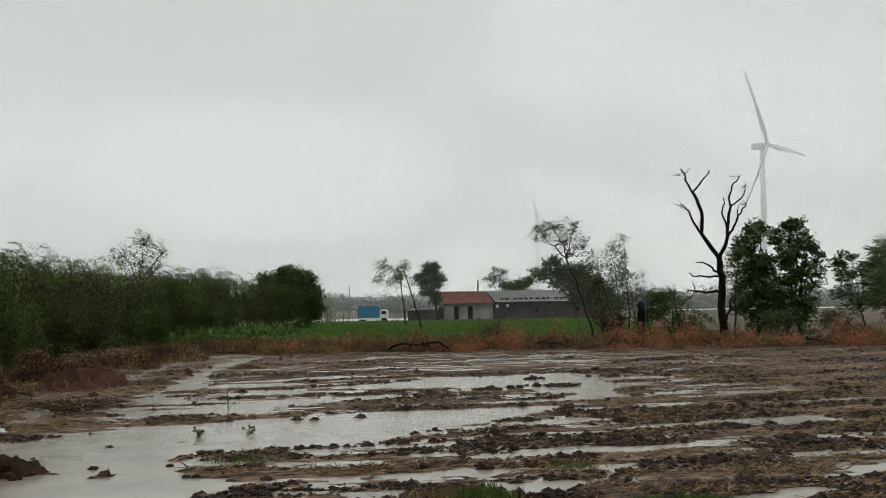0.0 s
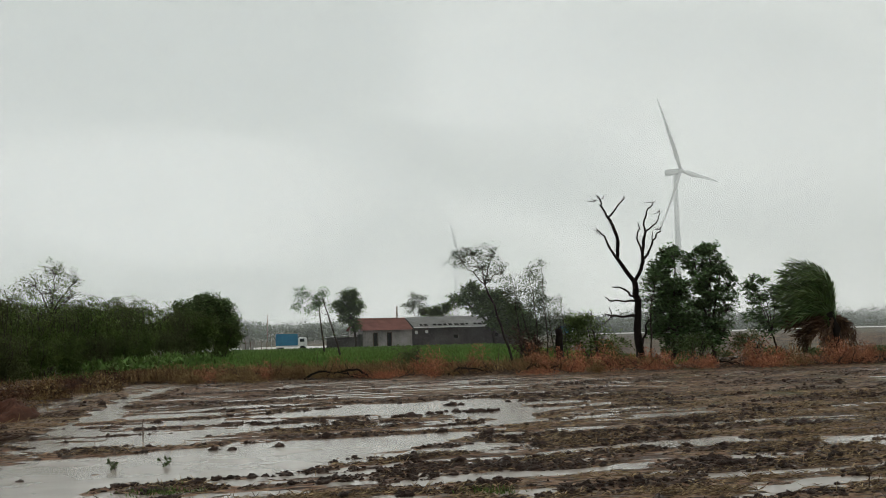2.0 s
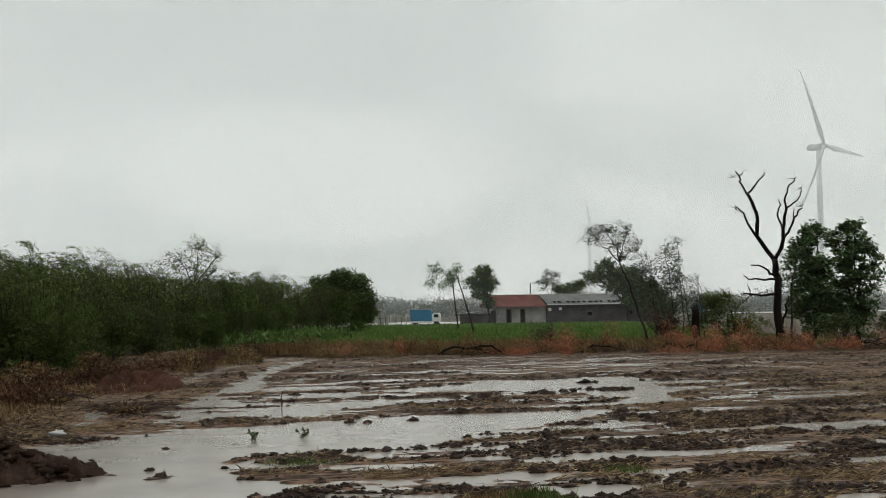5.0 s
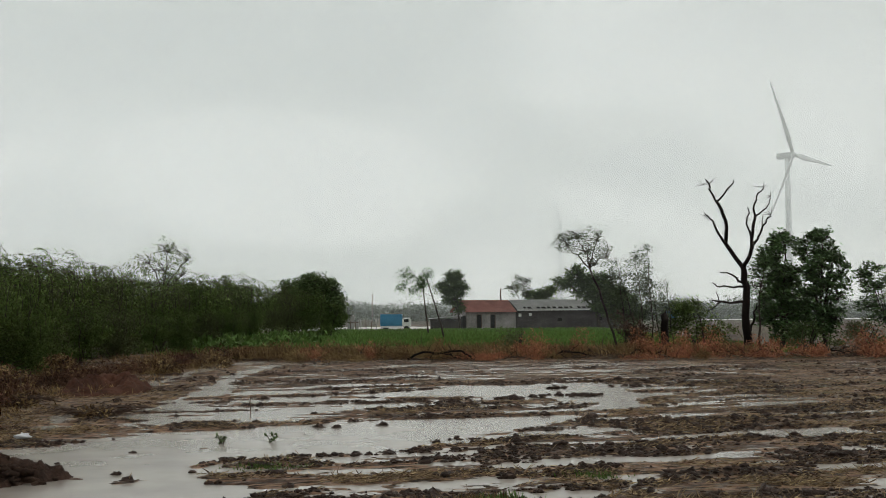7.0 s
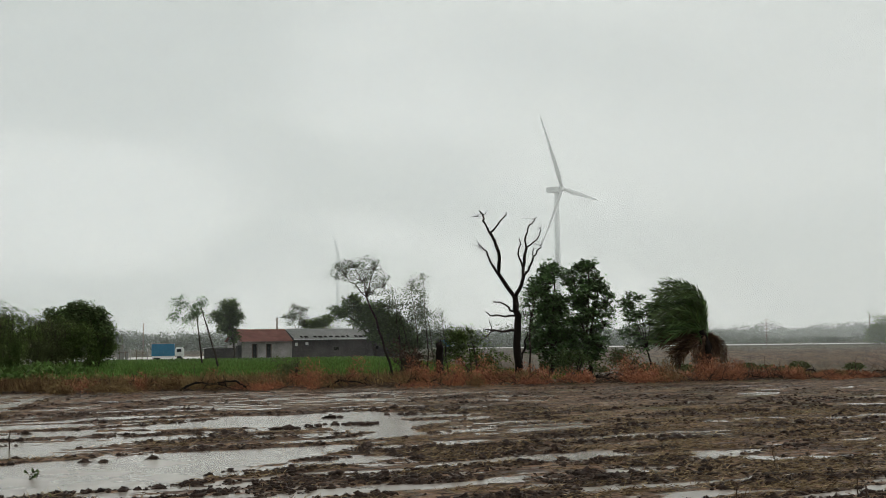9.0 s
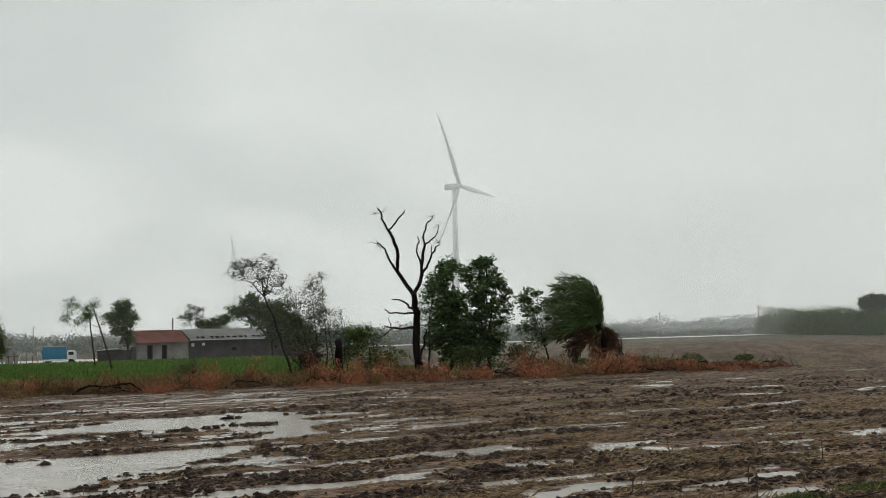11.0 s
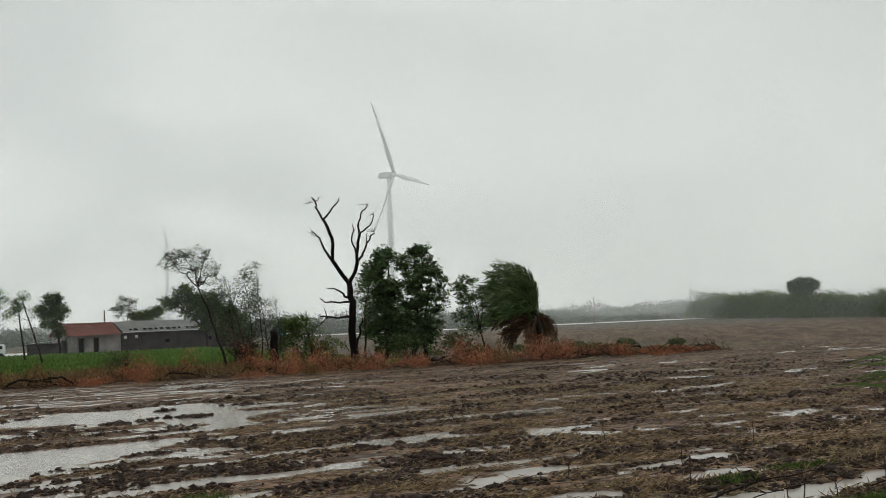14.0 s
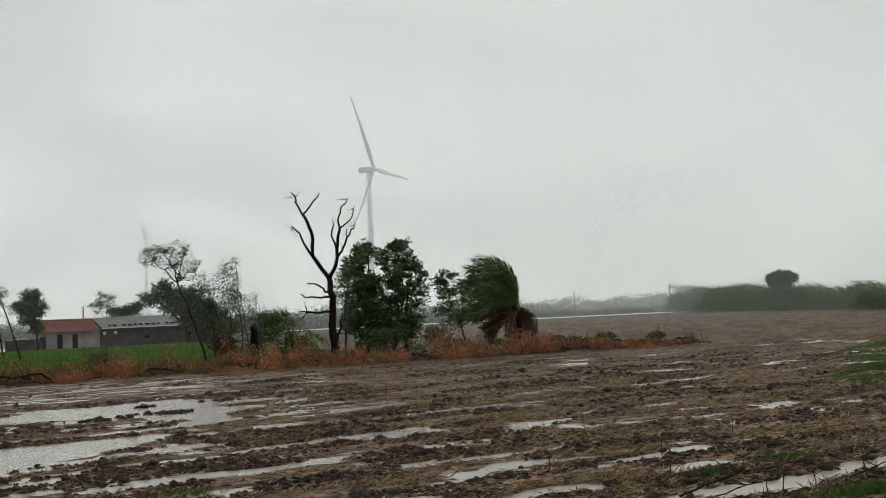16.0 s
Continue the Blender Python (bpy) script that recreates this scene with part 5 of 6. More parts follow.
def lean_to():
    root = thing("lean_to", (-5.2, 168.5, 0), "small dark lean-to with a sloping tin roof", "shed")
    part("wall", boxed((0, 0, 0), (4.6, 0.2, 1.75)), M["brick_dark"], root)
    part("wall", boxed((0, 0.2, 0), (0.2, 3.5, 1.75)), M["brick_dark"], root)
    part("wall", boxed((4.4, 0.2, 0), (4.6, 3.5, 2.0)), M["brick_dark"], root)
    bm = boxed((-0.2, -0.3, 0), (4.9, 3.7, 0.07))
    bmesh.ops.rotate(bm, cent=(0, 0, 0), matrix=Matrix.Rotation(radians(-5), 3, "Y"), verts=bm.verts)
    bmesh.ops.translate(bm, vec=(0, 0, 1.75), verts=bm.verts)
    part("roof", bm, M["roof_grey"], root)


farmhouse()
shed()
lean_to()


def truck():
    root = thing("cargo_truck", (-12.2, 166, 0.05), "small cargo truck with a blue box body and white cab", "truck")
    body = part("cargo_box", boxed((0, 0, 0.75), (3.05, 1.8, 2.45), 0.04), M["blue"], root, "faded blue box body")
    part("roof_rim", boxed((-0.03, -0.03, 2.4), (3.08, 1.83, 2.47)), M["roof_grey"], body)
    for k in range(5):
        part("rib", boxed((0.3 + k * 0.6, -0.03, 0.8), (0.36 + k * 0.6, 0.0, 2.38)), M["blue"], body)
    bm = boxed((3.12, 0.05, 0.55), (4.3, 1.75, 1.9), 0.15)
    cab = part("cab", bm, M["white_paint"], root, "white cab")
    part("window", boxed((3.35, 0.03, 1.25), (4.0, 0.06, 1.7), 0.02), M["glass"], cab)
    part("chassis", boxed((0.05, 0.05, 0.5), (3.08, 1.75, 0.73)), M["white_paint"], root, "pale side rail")
    for x in (0.7, 3.7):
        for y in (0.1, 1.5):
            bm = bmesh.new()
            bmesh.ops.create_cone(bm, cap_ends=True, segments=18, radius1=0.38, radius2=0.38, depth=0.24)
            bmesh.ops.rotate(bm, cent=(0, 0, 0), matrix=Matrix.Rotation(radians(90), 3, "X"), verts=bm.verts)
            bmesh.ops.translate(bm, vec=(x, y + 0.1, 0.38), verts=bm.verts)
            part("wheel", bm, M["tyre"], root)
    return root


farm_truck = truck()
copy_thing(farm_truck, pose(50.5, 300, 0.1))


def post(x, y, h, r, mat, label, group, lean=0.0, name="fence_post"):
    rng = np.random.default_rng(int(abs(x * 10 + y)))
    V, F = tubes([(bend([(0, 0, -0.1), (lean * h, 0, h)], rng, 0.01, 3), r, r * 0.8)], 6)
    ob = obj(name, V, F, M[mat])
    ob.location = (x, y, 0.05)
    return tagged(ob, label, "post", group)


for k in range(9):
    post(-17.4 + k * 0.75, 168 + 0.3 * (k % 2), 1.7 - 0.15 * (k % 3), 0.06, "concrete" if k % 3 == 0 else "wood", "weathered yard fence post", "yard fence posts", 0.02 * (k % 3 - 1))
part_gate = thing("yard_gate", (-17.2, 169.5, 0.05), "pale grey sheet gate of the yard", "gate")
part("panel", boxed((0, 0, 0.1), (1.0, 0.05, 2.3)), M["concrete"], part_gate)
part("panel", boxed((1.25, 0, 0.1), (1.6, 0.05, 1.6)), M["concrete"], part_gate)
part("rail", boxed((0, -0.04, 1.2), (1.6, -0.002, 1.28)), M["wood"], part_gate)


def utility_pole(x, y, h, arms=1, group="utility poles"):
    root = thing("utility_pole", (x, y, 0), "thin dark utility pole with a short crossarm", "pole", group)
    V, F = tubes([([(0, 0, -0.2), (0, 0, h * 0.5), (0.02, 0, h)], 0.16, 0.1)], 8)
    obj("pole", V, F, M["wood"], root, smooth=True)
    for k in range(arms):
        part("crossarm", boxed((-0.6, -0.06, h - 0.5 - 0.6 * k), (0.6, 0.06, h - 0.4 - 0.6 * k)), M["wood"], root)


utility_pole(-26.5, 330, 8.0)
utility_pole(140.5, 300, 7.5)
utility_pole(159, 430, 9)
utility_pole(5.2, 178, 6.2, 0)
utility_pole(188, 330, 9, 1)

swept_tree("bushy_tree", (-0.9, 163, 0.0), "bushy green tree leaning in wind beside the house", (-0.2, 0, 2.6),
           [((-0.6, 0, 7.5), (1.2, 1.0, 0.9), 44), ((-1.2, 0, 6.2), (1.5, 1.2, 1.1), 60), ((0.1, 0, 6.0), (1.0, 1.0, 1.1), 40), ((-1.0, 0, 4.7), (1.3, 1.2, 1.1), 44), ((-2.6, 0, 5.9), (0.9, 0.8, 0.9), 12), ((-0.1, 0, 3.5), (0.9, 0.9, 1.0), 24)],
           "leaf_mid", 121, r=0.2, leaf_len=0.34, leaf_w=0.13, per=26, streak=0.8, thick=0.2)


def thin_tree(place, lean, h, blobs, seed, label):
    rng = np.random.default_rng(seed)
    limbs = [(bend([(0, 0, -0.1), (lean * 0.5, 0, h * 0.5), (lean, 0, h)], rng, 0.03), 0.11, 0.04)]
    for k in range(7):
        f = rng.uniform(0.6, 0.98)
        a = Vector((lean * f, 0, h * f))
        e = a + Vector((rng.uniform(-1.3, 0.4), rng.normal(0, 0.3), rng.uniform(-0.2, 0.7)))
        limbs.append((bend([a, e], rng, 0.05, 3), 0.03, 0.01))
    tree("thin_tree", place, label, limbs, foliage([(c, (a * 1.2, b, d * 1.2), w) for c, (a, b, d), w in blobs], 130, 6, 0.7, 0.22, 0.085, rng, (-1.0, 0, 0.05), 0.35, 0.2, 0.6, 10), "leaf_dark", group="thin trees in the crop")


thin_tree((-2.0, 112, 0.0), -1.75, 5.9, [((-2.0, 0, 5.5), (0.8, 0.6, 0.8), 2), ((-1.4, 0, 6.3), (0.7, 0.6, 0.5), 1)], 122, "thin straight leaning tree with small tufts of leaves")
thin_tree((-4.1, 128, 0.0), -0.8, 6.8, [((-2.2, 0, 6.9), (1.0, 0.7, 0.7), 2), ((-2.7, 0, 5.6), (0.7, 0.6, 0.6), 1), ((-1.6, 0, 5.0), (0.5, 0.4, 0.5), 0.7)], 123, "thin upright tree with loose hanging tufts of leaves")
swept_tree("bushy_tree", (8.8, 184, 0), "feathery grey-green tree behind the shed roof", (-0.2, 0, 3.6),
           [((-0.2, 0, 7.3), (1.6, 1.2, 0.9), 24), ((-1.3, 0, 6.0), (1.1, 1.0, 1.0), 18), ((0.6, 0, 5.8), (1.0, 1.0, 0.9), 12)], "leaf_grey", 124, r=0.16, leaf_len=0.34, leaf_w=0.1, per=20, streak=0.9, thick=0.18)
swept_tree("bushy_tree", (12.0, 185, 0), "light green round tree behind the shed roof", (0, 0, 3.0),
           [((-1.4, 0, 5.2), (1.4, 1.2, 0.8), 36), ((0.4, 0, 5.6), (1.5, 1.2, 0.8), 40), ((1.5, 0, 6.2), (0.9, 0.9, 0.6), 18), ((0.4, 0, 4.4), (2.2, 1.4, 0.8), 40)], "leaf_hedge", 125, r=0.18, leaf_len=0.34, leaf_w=0.15, per=24, streak=0.6, thick=0.2)
swept_tree("spreading_tree", (18.6, 166, 0), "large spreading green tree overhanging the shed end", (-0.2, 0, 2.6),
           [((-3.0, -1, 8.1), (1.2, 1.2, 0.7), 30), ((-4.6, -1, 6.7), (1.6, 1.4, 0.9), 40), ((-1.6, -1, 6.8), (1.6, 1.5, 0.9), 50), ((0.4, -1, 7.2), (1.2, 1.2, 0.7), 26), ((1.0, -1, 6.1), (1.6, 1.5, 0.9), 44), ((-1.2, -1, 5.2), (2.4, 1.8, 1.2), 70), ((2.6, -1, 5.0), (1.8, 1.6, 0.9), 46),
            ((4.0, -1, 3.9), (2.0, 1.7, 1.3), 60), ((1.2, -1, 3.6), (2.4, 1.8, 1.3), 70), ((3.4, -1, 2.2), (2.4, 1.7, 1.2), 60), ((5.6, -1, 2.4), (1.3, 1.2, 1.2), 24)],
           "leaf_mid", 126, r=0.3, leaf_len=0.4, leaf_w=0.17, per=28, streak=0.7, thick=0.28)


# ---- wind turbines ----
def turbine(place, hub, blade, angles, yaw, label):
    root = thing("wind_turbine", place, label, "wind turbine", "wind turbines")
    V, F = tubes([([(0, 0, -1), (0, 0, hub * 0.5), (0, 0, hub - 1.2)], 2.3, 1.4)], 20)
    obj("tower", V, F, M["turbine"], root, smooth=True)
    bm = boxed((-6.8, -1.9, hub - 1.5), (3.0, 1.9, hub + 2.1), 0.5)
    bmesh.ops.rotate(bm, cent=(0, 0, 0), matrix=Matrix.Rotation(radians(yaw), 3, "Z"), verts=bm.verts)
    part("nacelle", bm, M["turbine"], root)
    spin = Matrix.Rotation(radians(yaw), 4, "Z")
    centre = spin @ Vector((4.2, 0, hub + 0.3))
    bm = bmesh.new()
    bmesh.ops.create_uvsphere(bm, u_segments=18, v_segments=12, radius=1.7)
    bmesh.ops.scale(bm, vec=(1.35, 1, 1), verts=bm.verts)
    bmesh.ops.transform(bm, matrix=Matrix.Translation(centre) @ spin, verts=bm.verts)
    hub_ob = part("hub", bm, M["turbine"], root)
    sect = [(0.0, 1.0, 0.95), (0.06, 1.1, 0.85), (0.2, 2.0, 0.42), (0.4, 1.5, 0.28), (0.7, 0.95, 0.16), (0.92, 0.55, 0.08), (1.0, 0.12, 0.03)]
    for a in angles:
        bm = bmesh.new()
        rows = []
        for f, chord, th in sect:
            row = []
            for k in range(10):
                q = 2 * math.pi * k / 10
                # blade plane is across the nacelle's axis, tips bent slightly downwind
                row.append(bm.verts.new((0.9 * f * f * -2.0 + th * math.sin(q) + 0.25 * chord * math.cos(q), chord * math.cos(q), 1.0 + f * blade)))
            rows.append(row)
        for r1, r2 in zip(rows, rows[1:]):
            for k in range(10):
                bm.faces.new((r1[k], r1[(k + 1) % 10], r2[(k + 1) % 10], r2[k]))
        bm.faces.new(rows[-1])
        bmesh.ops.transform(bm, matrix=Matrix.Translation(centre) @ spin @ Matrix.Rotation(radians(a), 4, "X"), verts=bm.verts)
        part("blade", bm, M["turbine"], hub_ob)
    return root


turbine((197.8, 720, 0), 97, 48.5, (27, 147, 267), -46, "tall pale wind turbine with three blades in rainy haze")
turbine((899, 1575, 0), 95.5, 37, (8, 128, 248), -50, "faint far wind turbine fading into haze")
turbine((115.6, 1440, 0), 98, 36, (12, 132, 252), -60, "faint far wind turbine fading into haze")


# ---- right-hand hedge and the far distance ----
def far_bush(seed, h, w, leaf, twigs=330):
    rng = np.random.default_rng(seed)
    blobs = [((rng.normal(0, w * 0.35), rng.normal(0, w * 0.3), h * f), (w * 0.75, w * 0.6, h * 0.3), 3) for f in (0.15, 0.3, 0.5, 0.6)]
    V, F = foliage(blobs, twigs, 9, 1.0, 0.36, 0.13, rng, (-0.5, 0, 0.15), 0.35, 0.0, 0.5, 12)
    pos, tang = [], []
    for _ in range(34):
        a = np.array([rng.normal(0, w * 0.5), rng.normal(0, w * 0.4), h * rng.uniform(0.55, 0.8)])
        b = a + (rng.uniform(0, 0.5), rng.normal(0, 0.3), h * rng.uniform(0.15, 0.36))
        c = b + (-rng.uniform(0.5, 1.5), rng.normal(0, 0.3), rng.uniform(-0.4, 0.1))
        for q in np.linspace(0.1, 1, 22):
            pos.append(a * (1 - q) ** 2 + 2 * q * (1 - q) * b + q * q * c + rng.normal(0, 0.06, 3))
            tang.append(2 * (1 - q) * (b - a) + 2 * q * (c - b) + rng.normal(0, 0.5, 3))
    V2, F2 = leaf_faces(np.array(pos), np.array(tang), 0.3, 0.09, rng)
    V, F = np.concatenate([V, V2]), np.concatenate([F, F2 + len(V)])
    root = thing("hedge_bush", (0, 0, 0), "dense green bush in a far field hedge", "bush", "far hedge")
    tv, tf = tubes([(bend([(0, 0, -0.2), (0.2, 0, h * 0.5)], rng, 0.1, 3), 0.15, 0.05)], 5)
    obj("stem", tv, tf, M["bark"], root)
    obj("crown", V, F, M[leaf], root)
    return root


fb = [far_bush(201, 4.4, 3.4, "leaf_field"), far_bush(202, 4.9, 3.6, "leaf_field")]
fb[0].matrix_basis = pose(186, 322, 0) @ Matrix.Scale(1.15, 4)
fb[1].matrix_basis = pose(184, 315, 0) @ Matrix.Scale(1.15, 4)
rng_f = random.Random(9)
for k in range(52):
    f = k / 40
    x, y = 184 - 48 * f + rng_f.uniform(-2, 2), 314 - 150 * f + rng_f.uniform(-1.5, 1.5)
    s = rng_f.uniform(0.85, 1.15) * max(0.72, 1.28 - 0.5 * f)
    copy_thing(fb[k % 2], pose(x + 1.5 * (k % 3), y, 0, 0, 0, rng_f.uniform(-30, 30)) @ Matrix.Scale(s, 4))
swept_tree("round_tree", (154.6, 222, 0), "round-topped tree standing above the far hedge", (0, 0, 4.2),
           [((0, 0, 7.8), (2.2, 1.8, 1.0), 70), ((-2.3, 0, 7.1), (1.6, 1.5, 0.9), 44), ((2.4, 0, 7.4), (1.8, 1.5, 0.9), 50), ((0.3, 0, 6.4), (3.4, 2.0, 0.9), 70), ((-0.4, 0, 5.2), (2.6, 1.8, 0.8), 40), ((0.2, 0, 4.0), (3.2, 1.8, 1.0), 40)],
           "leaf_mid", 203, r=0.28, leaf_len=0.42, leaf_w=0.2, per=26, streak=0.4, thick=0.3, wind=(-0.7, 0, 0.3))


def scrub(name, x0, x1, y0, y1, h, n, leaf, label, seed, category="scrub", size=0.6):
    """Rows of bushes and tree tops too far to be told apart."""
    rng = np.random.default_rng(seed)
    n = n * 2
    size = size * 0.6
    m = max(6, int(n / 260))
    cx, cy = rng.uniform(x0, x1, m), rng.uniform(y0, y1, m)
    ch = h * rng.uniform(0.45, 1.15, m) * (0.8 + 0.3 * lattice(cx / (h * 4), cy / 50, seed))
    pick = rng.integers(0, m, n)
    u = unit(rng.normal(size=(n, 3)))
    pos = np.stack([cx[pick] + u[:, 0] * h * 0.9, cy[pick] + u[:, 1] * h * 0.6, ch[pick] * (0.5 + 0.5 * u[:, 2] * rng.uniform(0.4, 1, n))], 1)
    V, F = leaf_faces(pos, rng.normal(size=(n, 3)) + (-0.3, 0, 0.3), size, size * 0.55, rng)
    tagged(obj(name, V, F, M[leaf]), label, category, kind="stuff")


scrub("low_scrub", 70, 205, 352, 385, 3.6, 9000, "leaf_far", "low brownish scrub beyond the flooded strip", 301, size=0.7)
scrub("far_trees", 140, 480, 640, 720, 12, 16000, "leaf_far", "line of hazy trees in the far distance", 302, "trees", 2.0)
scrub("far_trees", -110, 100, 330, 380, 7.0, 14000, "leaf_far", "line of hazy trees behind the farm", 303, "trees", 1.3)
scrub("far_trees", -300, 500, 800, 980, 15, 22000, "leaf_far", "faint wooded rise on the horizon", 304, "trees", 3.0)
scrub("low_scrub", 14, 46, 74, 90, 0.8, 3500, "leaf_olive", "low weedy scrub behind the boundary trees", 305, size=0.35)
scrub("low_scrub", 30, 150, 350, 390, 4.5, 9000, "leaf_far", "bushes beyond the flooded fields", 306, size=0.9)


# ---- foreground ----
def soil_mound():
    bm = bmesh.new()
    n, m = 60, 110
    rng = np.random.default_rng(71)
    rows = []
    for i in range(n + 1):
        r = i / n
        row = []
        for k in range(m):
            a = 2 * math.pi * k / m
            x, y = math.cos(a) * r, math.sin(a) * r
            edge = 1 + 0.12 * math.sin(3 * a + 1) + 0.08 * math.sin(7 * a)
            px, py = x * 2.1 * edge, y * 1.3 * edge
            h = (1 - r * r) ** 1.0 * (0.66 - 0.30 * x)
            h += float(fbm(np.array([px * 3.4]), np.array([py * 3.4]), 91, 5, 0.7)[0]) * 0.17 * (1 - r) ** 0.25
            row.append(bm.verts.new((px, py, max(h, 0) - 0.12 * r)))
        rows.append(row)
    for a, b in zip(rows, rows[1:]):
        for k in range(m):
            bm.faces.new((a[k], b[k], b[(k + 1) % m], a[(k + 1) % m]))
    for f in bm.faces:
        f.smooth = True
    me = bpy.data.meshes.new("soil_mound")
    bm.to_mesh(me)
    bm.free()
    me.materials.append(M["mound"])
    ob = new("soil_mound", me)
    ob.location = (-8.55, 18.5, 0)
    tagged(ob, "mound of dark wet dug soil beside the pool", "soil")


soil_mound()


def mound_lumps():
    rng = np.random.default_rng(72)
    V, F, base = [], [], 0
    for _ in range(260):
        a, r = rng.uniform(0, 6.28), rng.uniform(0.1, 1.0) ** 0.6
        x, y = math.cos(a) * r, math.sin(a) * r
        h = (1 - r * r) * (0.66 - 0.30 * x)
        v, f = lump(rng)
        v = v * rng.uniform(0.04, 0.13) * (1.2, 1, 0.9) + (-8.55 + x * 2.05, 18.5 + y * 1.25, max(h, 0.0))
        V.append(v)
        F.append(f + base)
        base += len(v)
    tagged(obj("mound_clods", np.concatenate(V), np.concatenate(F), M["mound"]), "loose dark clods on the dug soil mound", "clods", kind="stuff")


mound_lumps()


def clod(x, y, size, seed, group="clods in the pools"):
    rng = np.random.default_rng(seed)
    V, F = lump(rng, 6, 8)
    V = V * size * (1.2, 1.0, 0.85)
    ob = obj("mud_clod", V, F, M["clod"])
    ob.location = (x, y, size * 0.1 + max(0.0, float(ground_height(np.array([x]), np.array([y]))[0])))
    return tagged(ob, "dark wet clod of mud standing in shallow water", "clod", group)


SINGLE = [(-1.97, 27.4, 0.11), (-6.33, 22.2, 0.06), (-5.72, 19.2, 0.08), (-5.33, 18.4, 0.10), (-4.53, 19.4, 0.06), (0.61, 18.6, 0.12), (-1.5, 21.8, 0.06), (-2.1, 21.6, 0.05),
          (-1.0, 22.4, 0.07), (2.3, 36.0, 0.13), (2.0, 36.2, 0.12), (3.0, 40.0, 0.16), (3.3, 40.2, 0.12), (-3.4, 27.0, 0.11), (-3.0, 26.9, 0.1), (-3.0, 21.5, 0.07),
          (-2.7, 21.4, 0.06), (-7.2, 20.6, 0.05), (-0.2, 18.9, 0.09), (-0.5, 18.8, 0.08)]
cluster = random.Random(6)
for cx, cy, w, count in ((3.5, 36.6, 0.42, 26), (11.1, 28.9, 0.45, 26), (4.6, 43.8, 0.7, 14), (17.5, 38.5, 0.8, 22), (1.2, 35.6, 0.4, 8), (6.2, 40.8, 0.7, 12)):
    for _ in range(count):
        SINGLE.append((cx + cluster.gauss(0, w), cy + cluster.gauss(0, w * 0.5), cluster.uniform(0.05, 0.13)))
for k, (x, y, s) in enumerate(SINGLE):
    clod(x, y, s, 500 + k)


def sprig(x, y, h, seed):
    rng = np.random.default_rng(seed)
    stems = []
    pos, along = [], []
    for k in range(4):
        tip = Vector((rng.normal(-0.05, 0.08), rng.normal(0, 0.06), h * rng.uniform(0.7, 1)))
        stems.append((bend([(0, 0, -0.1), tip], rng, 0.01, 2), 0.008, 0.004))
        for _ in range(9):
            f = rng.uniform(0.12, 1)
            pos.append(tip * f)
            along.append(rng.normal(size=3) + (-0.4, 0, 0.2))
    leaves = leaf_faces(np.array(pos), np.array(along), 0.09, 0.045, rng)
    root = thing("weed_sprig", (x, y, 0), "small leafy green weed standing in the pool", "weed", "weeds in the pool")
    V, F = tubes(stems, 5)
    obj("stem", V, F, M["twig"], root)
    obj("leaves", *leaves, M["leaf_mid"], root)


sprig(-4.93, 23.7, 0.17, 81)
sprig(-3.94, 23.9, 0.2, 82)
post(-5.65, 30.6, 0.45, 0.02, "twig", "thin dry stick standing in mud", "", 0.05, "dry_stick")


def sack():
    rng = np.random.default_rng(83)
    V, F = lump(rng, 8, 12)
    ob = obj("plastic_sack", V * (0.15, 0.12, 0.10), F, M["rubbish"], smooth=True)
    ob.location = (-9.15, 24.1, 0.12)
    tagged(ob, "crumpled white plastic sack lying at the water's edge", "rubbish")


sack()


def grass_tuft(x, y, w, d, n, h, label, seed, mat="grass"):
    rng = np.random.default_rng(seed)
    px, py = rng.normal(0, w * 0.45, n), rng.normal(0, d * 0.45, n)
    pos = np.stack([px, py, ground_height(px + x, py + y)], 1)
    V, F = blades(pos, h, 0.018, rng, (-0.45, 0, 0), 0.4)
    ob = obj("grass_tuft", V, F, M[mat])
    ob.location = (x, y, 0)
    tagged(ob, label, "grass", "grass tufts at the field edge", "stuff")


grass_tuft(0.45, 15.4, 0.45, 0.4, 1100, 0.17, "green wet grass tuft mixed with dry blades at field edge", 91)
grass_tuft(0.15, 15.5, 0.6, 0.4, 600, 0.17, "dry straw-coloured grass tuft at field edge", 92, "dry_grass")
grass_tuft(3.3, 15.1, 0.9, 0.4, 1200, 0.09, "low bright green grass on wet soil", 93)
grass_tuft(11.2, 16.3, 0.6, 0.3, 450, 0.1, "small bright green grass patch among puddles", 94)
grass_tuft(9.3, 15.4, 0.4, 0.25, 260, 0.1, "small bright green grass patch among puddles", 95)
grass_tuft(10.6, 13.0, 1.3, 0.3, 2200, 0.12, "low bright green grass bordering the field", 96)
grass_tuft(-3.4, 19.9, 0.8, 0.35, 260, 0.08, "thin dull green grass beside the pool", 97)
grass_tuft(2.0, 18.6, 0.5, 0.3, 200, 0.1, "thin dull green grass tuft on mud", 98)


def weed_stalk(x, y, h, seed, lean=0.0):
    rng = np.random.default_rng(seed)
    root = thing("weed_stalk", (x, y, 0), "bare dark dead weed stalk standing in mud", "weed", "dead weed stalks")
    V, F = tubes([(bend([(0, 0, -0.1), (lean, 0, h)], rng, 0.015, 4), 0.012, 0.006)], 5)
    obj("stem", V, F, M["twig"], root)
    for k in range(4):
        f = rng.uniform(0.4, 0.9)
        a = Vector((lean * f, 0, h * f))
        V, F = tubes([(bend([a, a + Vector((rng.normal(0, 0.1), rng.normal(0, 0.05), rng.uniform(0.03, 0.14)))], rng, 0.01, 2), 0.006, 0.003)], 4)
        obj("twig", V, F, M["twig"], root)


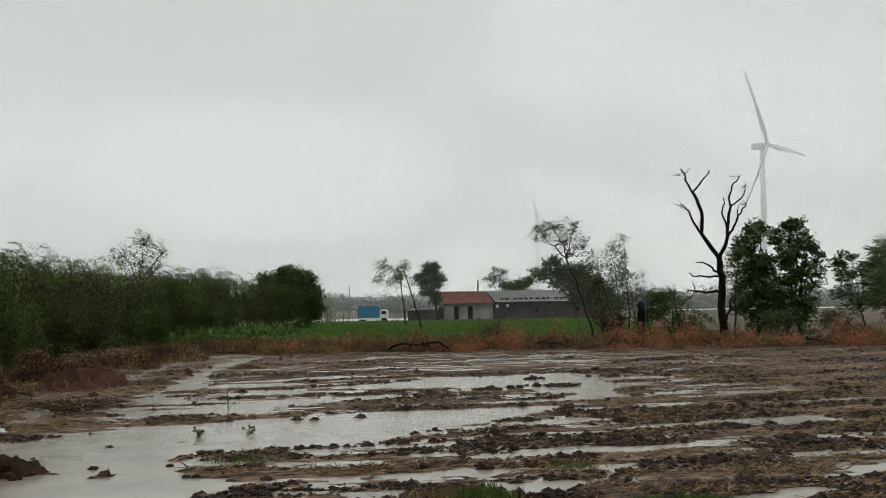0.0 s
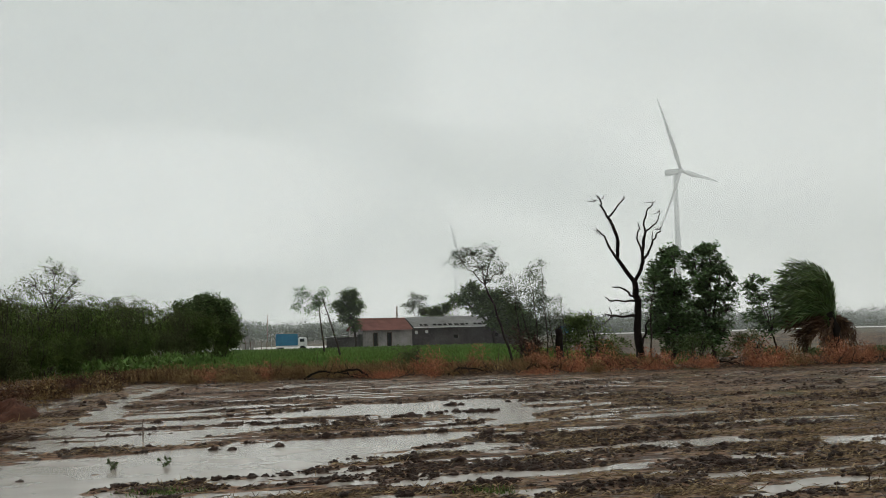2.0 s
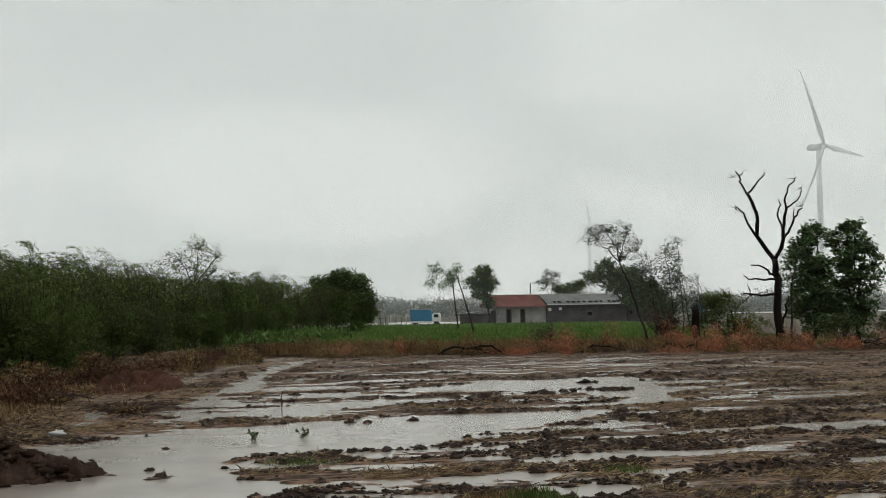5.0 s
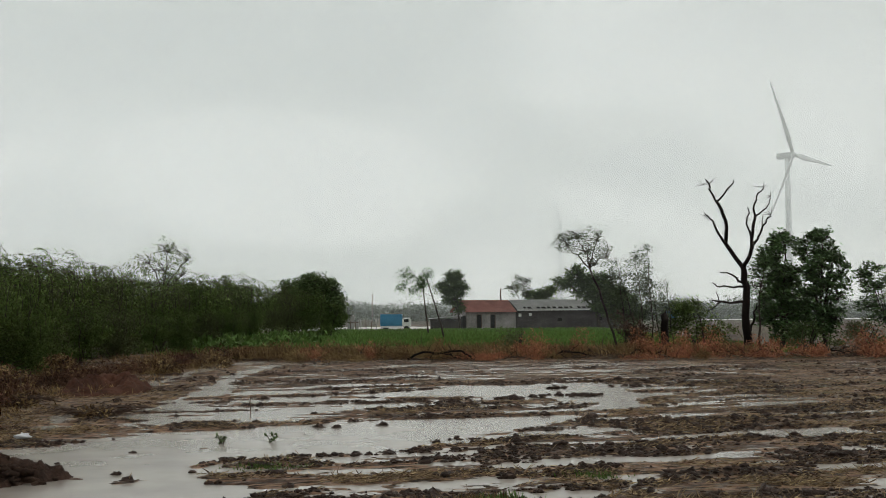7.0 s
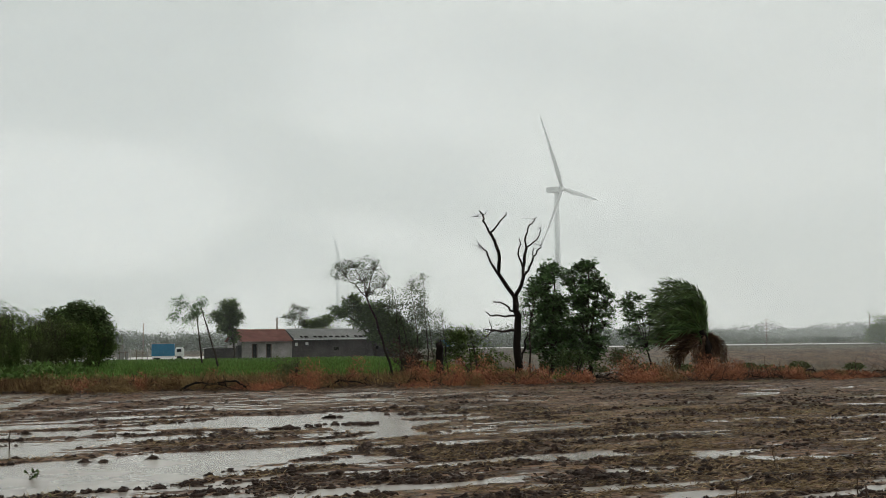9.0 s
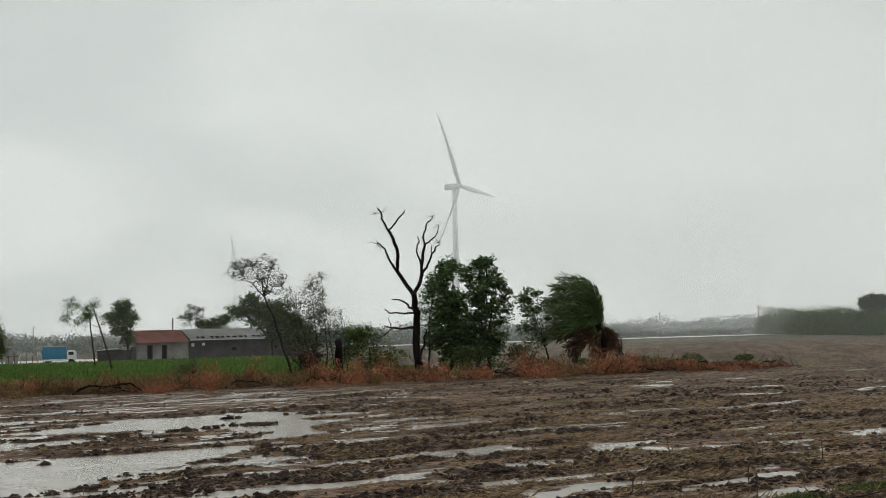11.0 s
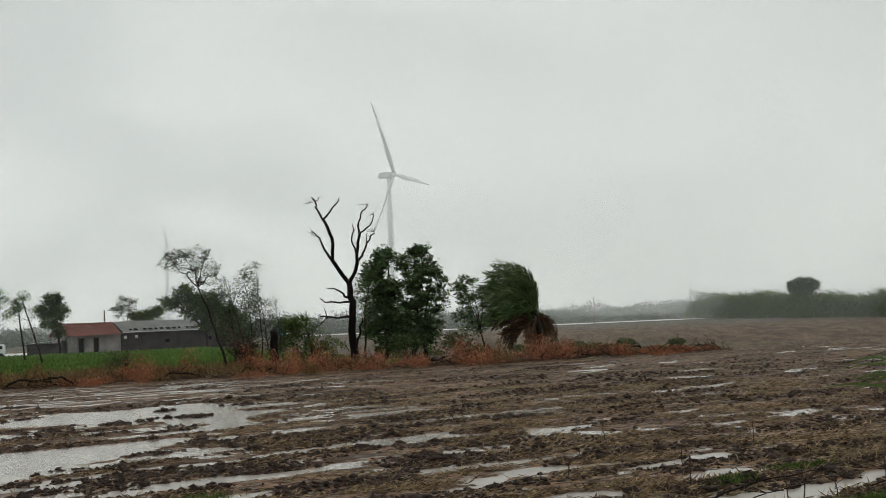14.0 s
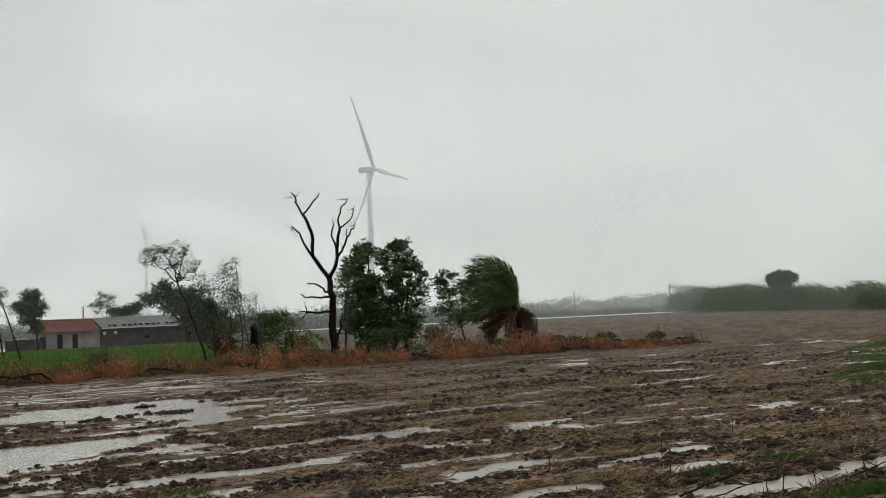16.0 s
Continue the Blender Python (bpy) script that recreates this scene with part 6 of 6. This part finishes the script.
for k, (x, y, h, l) in enumerate(((9.3, 13.6, 0.55, 0.0), (9.0, 13.5, 0.4, -0.06), (8.6, 15.4, 0.5, 0.02), (10.7, 13.6, 0.5, -0.1), (9.55, 13.3, 0.3, 0.02), (9.9, 18.0, 0.35, 0.03), (10.4, 22.0, 0.4, -0.03), (12.6, 20.0, 0.5, 0.02), (7.6, 17.5, 0.3, 0.05))):
    weed_stalk(x, y, h, 600 + k, l)


def dead_stick(pts, r, seed):
    rng = np.random.default_rng(seed)
    a = Vector(pts[0])
    root = thing("dead_branch", a, "long bare dead branch lying in the muddy puddles", "branch", "foreground branches")
    V, F = tubes([(bend([Vector(p) - a for p in pts], rng, 0.015, 4), r, r * 0.4)], 6)
    obj("bough", V, F, M["bark_dead"], root, smooth=True)
    mid = Vector(pts[1]) - a
    for k in range(3):
        e = mid + Vector((rng.normal(-0.2, 0.25), rng.normal(0, 0.1), rng.uniform(-0.02, 0.25)))
        V, F = tubes([(bend([mid, e], rng, 0.01, 2), r * 0.5, r * 0.2)], 5)
        obj("twig", V, F, M["bark_dead"], root)


dead_stick([(7.7, 13.55, 0.12), (8.7, 13.75, 0.3), (9.8, 13.8, 0.38)], 0.015, 701)
dead_stick([(8.0, 13.4, 0.05), (8.6, 13.4, 0.2), (9.35, 13.45, 0.3)], 0.011, 702)
dead_stick([(10.3, 13.5, 0.15), (10.9, 13.7, 0.22), (11.6, 14.0, 0.3)], 0.014, 703)


def cane_grass():
    """A tall clump of strap-leaved grass, blown flat, reaching in from outside."""
    rng = np.random.default_rng(95)
    root = thing("tall_grass_clump", (7.68, 8.1, 0.42), "tall green strap-leaved grass blown flat by wind", "grass")
    for k in range(46):
        z = rng.uniform(1.45, 2.0)
        ln = rng.uniform(0.7, 1.45)
        y = rng.normal(0, 0.25)
        a = np.array([rng.normal(0.05, 0.12), y, z * 0.55])
        b = np.array([-ln * 0.45, y, z + 0.18])
        c = np.array([-ln, y + rng.normal(0, 0.15), z - rng.uniform(-0.02, 0.22)])
        V, F = [], []
        for i, s in enumerate(np.linspace(0, 1, 9)):
            p = a * (1 - s) ** 2 + 2 * s * (1 - s) * b + s * s * c
            w = 0.017 * (1 - s ** 2.5) + 0.001
            V += [p + (0, w * 0.4, w), p - (0, w * 0.4, w)]
            if i:
                F.append((2 * i - 2, 2 * i - 1, 2 * i + 1, 2 * i))
        obj("blade", V, F, M["grass"], root)
    for k in range(5):
        V, F = tubes([([(rng.normal(0.05, 0.1), rng.normal(0, 0.2), -0.2), (rng.normal(0.05, 0.1), rng.normal(0, 0.2), 1.0)], 0.02, 0.015)], 5)
        obj("stalk", V, F, M["grass"], root)


cane_grass()


def sign_frame():
    root = thing("board_frame", (-5.1, 9.0, 0.2), "dark panel in a white metal frame on a post", "board")
    for x in (0.0, 1.02):
        part("stile", boxed((x, 0, 2.16), (x + 0.042, 0.045, 3.32), 0.006), M["white_paint"], root)
    for z in (2.16, 3.28):
        part("rail", boxed((0.045, 0.002, z), (1.017, 0.043, z + 0.04), 0.006), M["white_paint"], root)
    part("panel", boxed((0.047, 0.015, 2.2), (1.018, 0.03, 3.28)), M["dark"], root)
    part("post", boxed((0.2, 0.05, -0.1), (0.28, 0.13, 3.3), 0.008), M["white_paint"], root)


sign_frame()
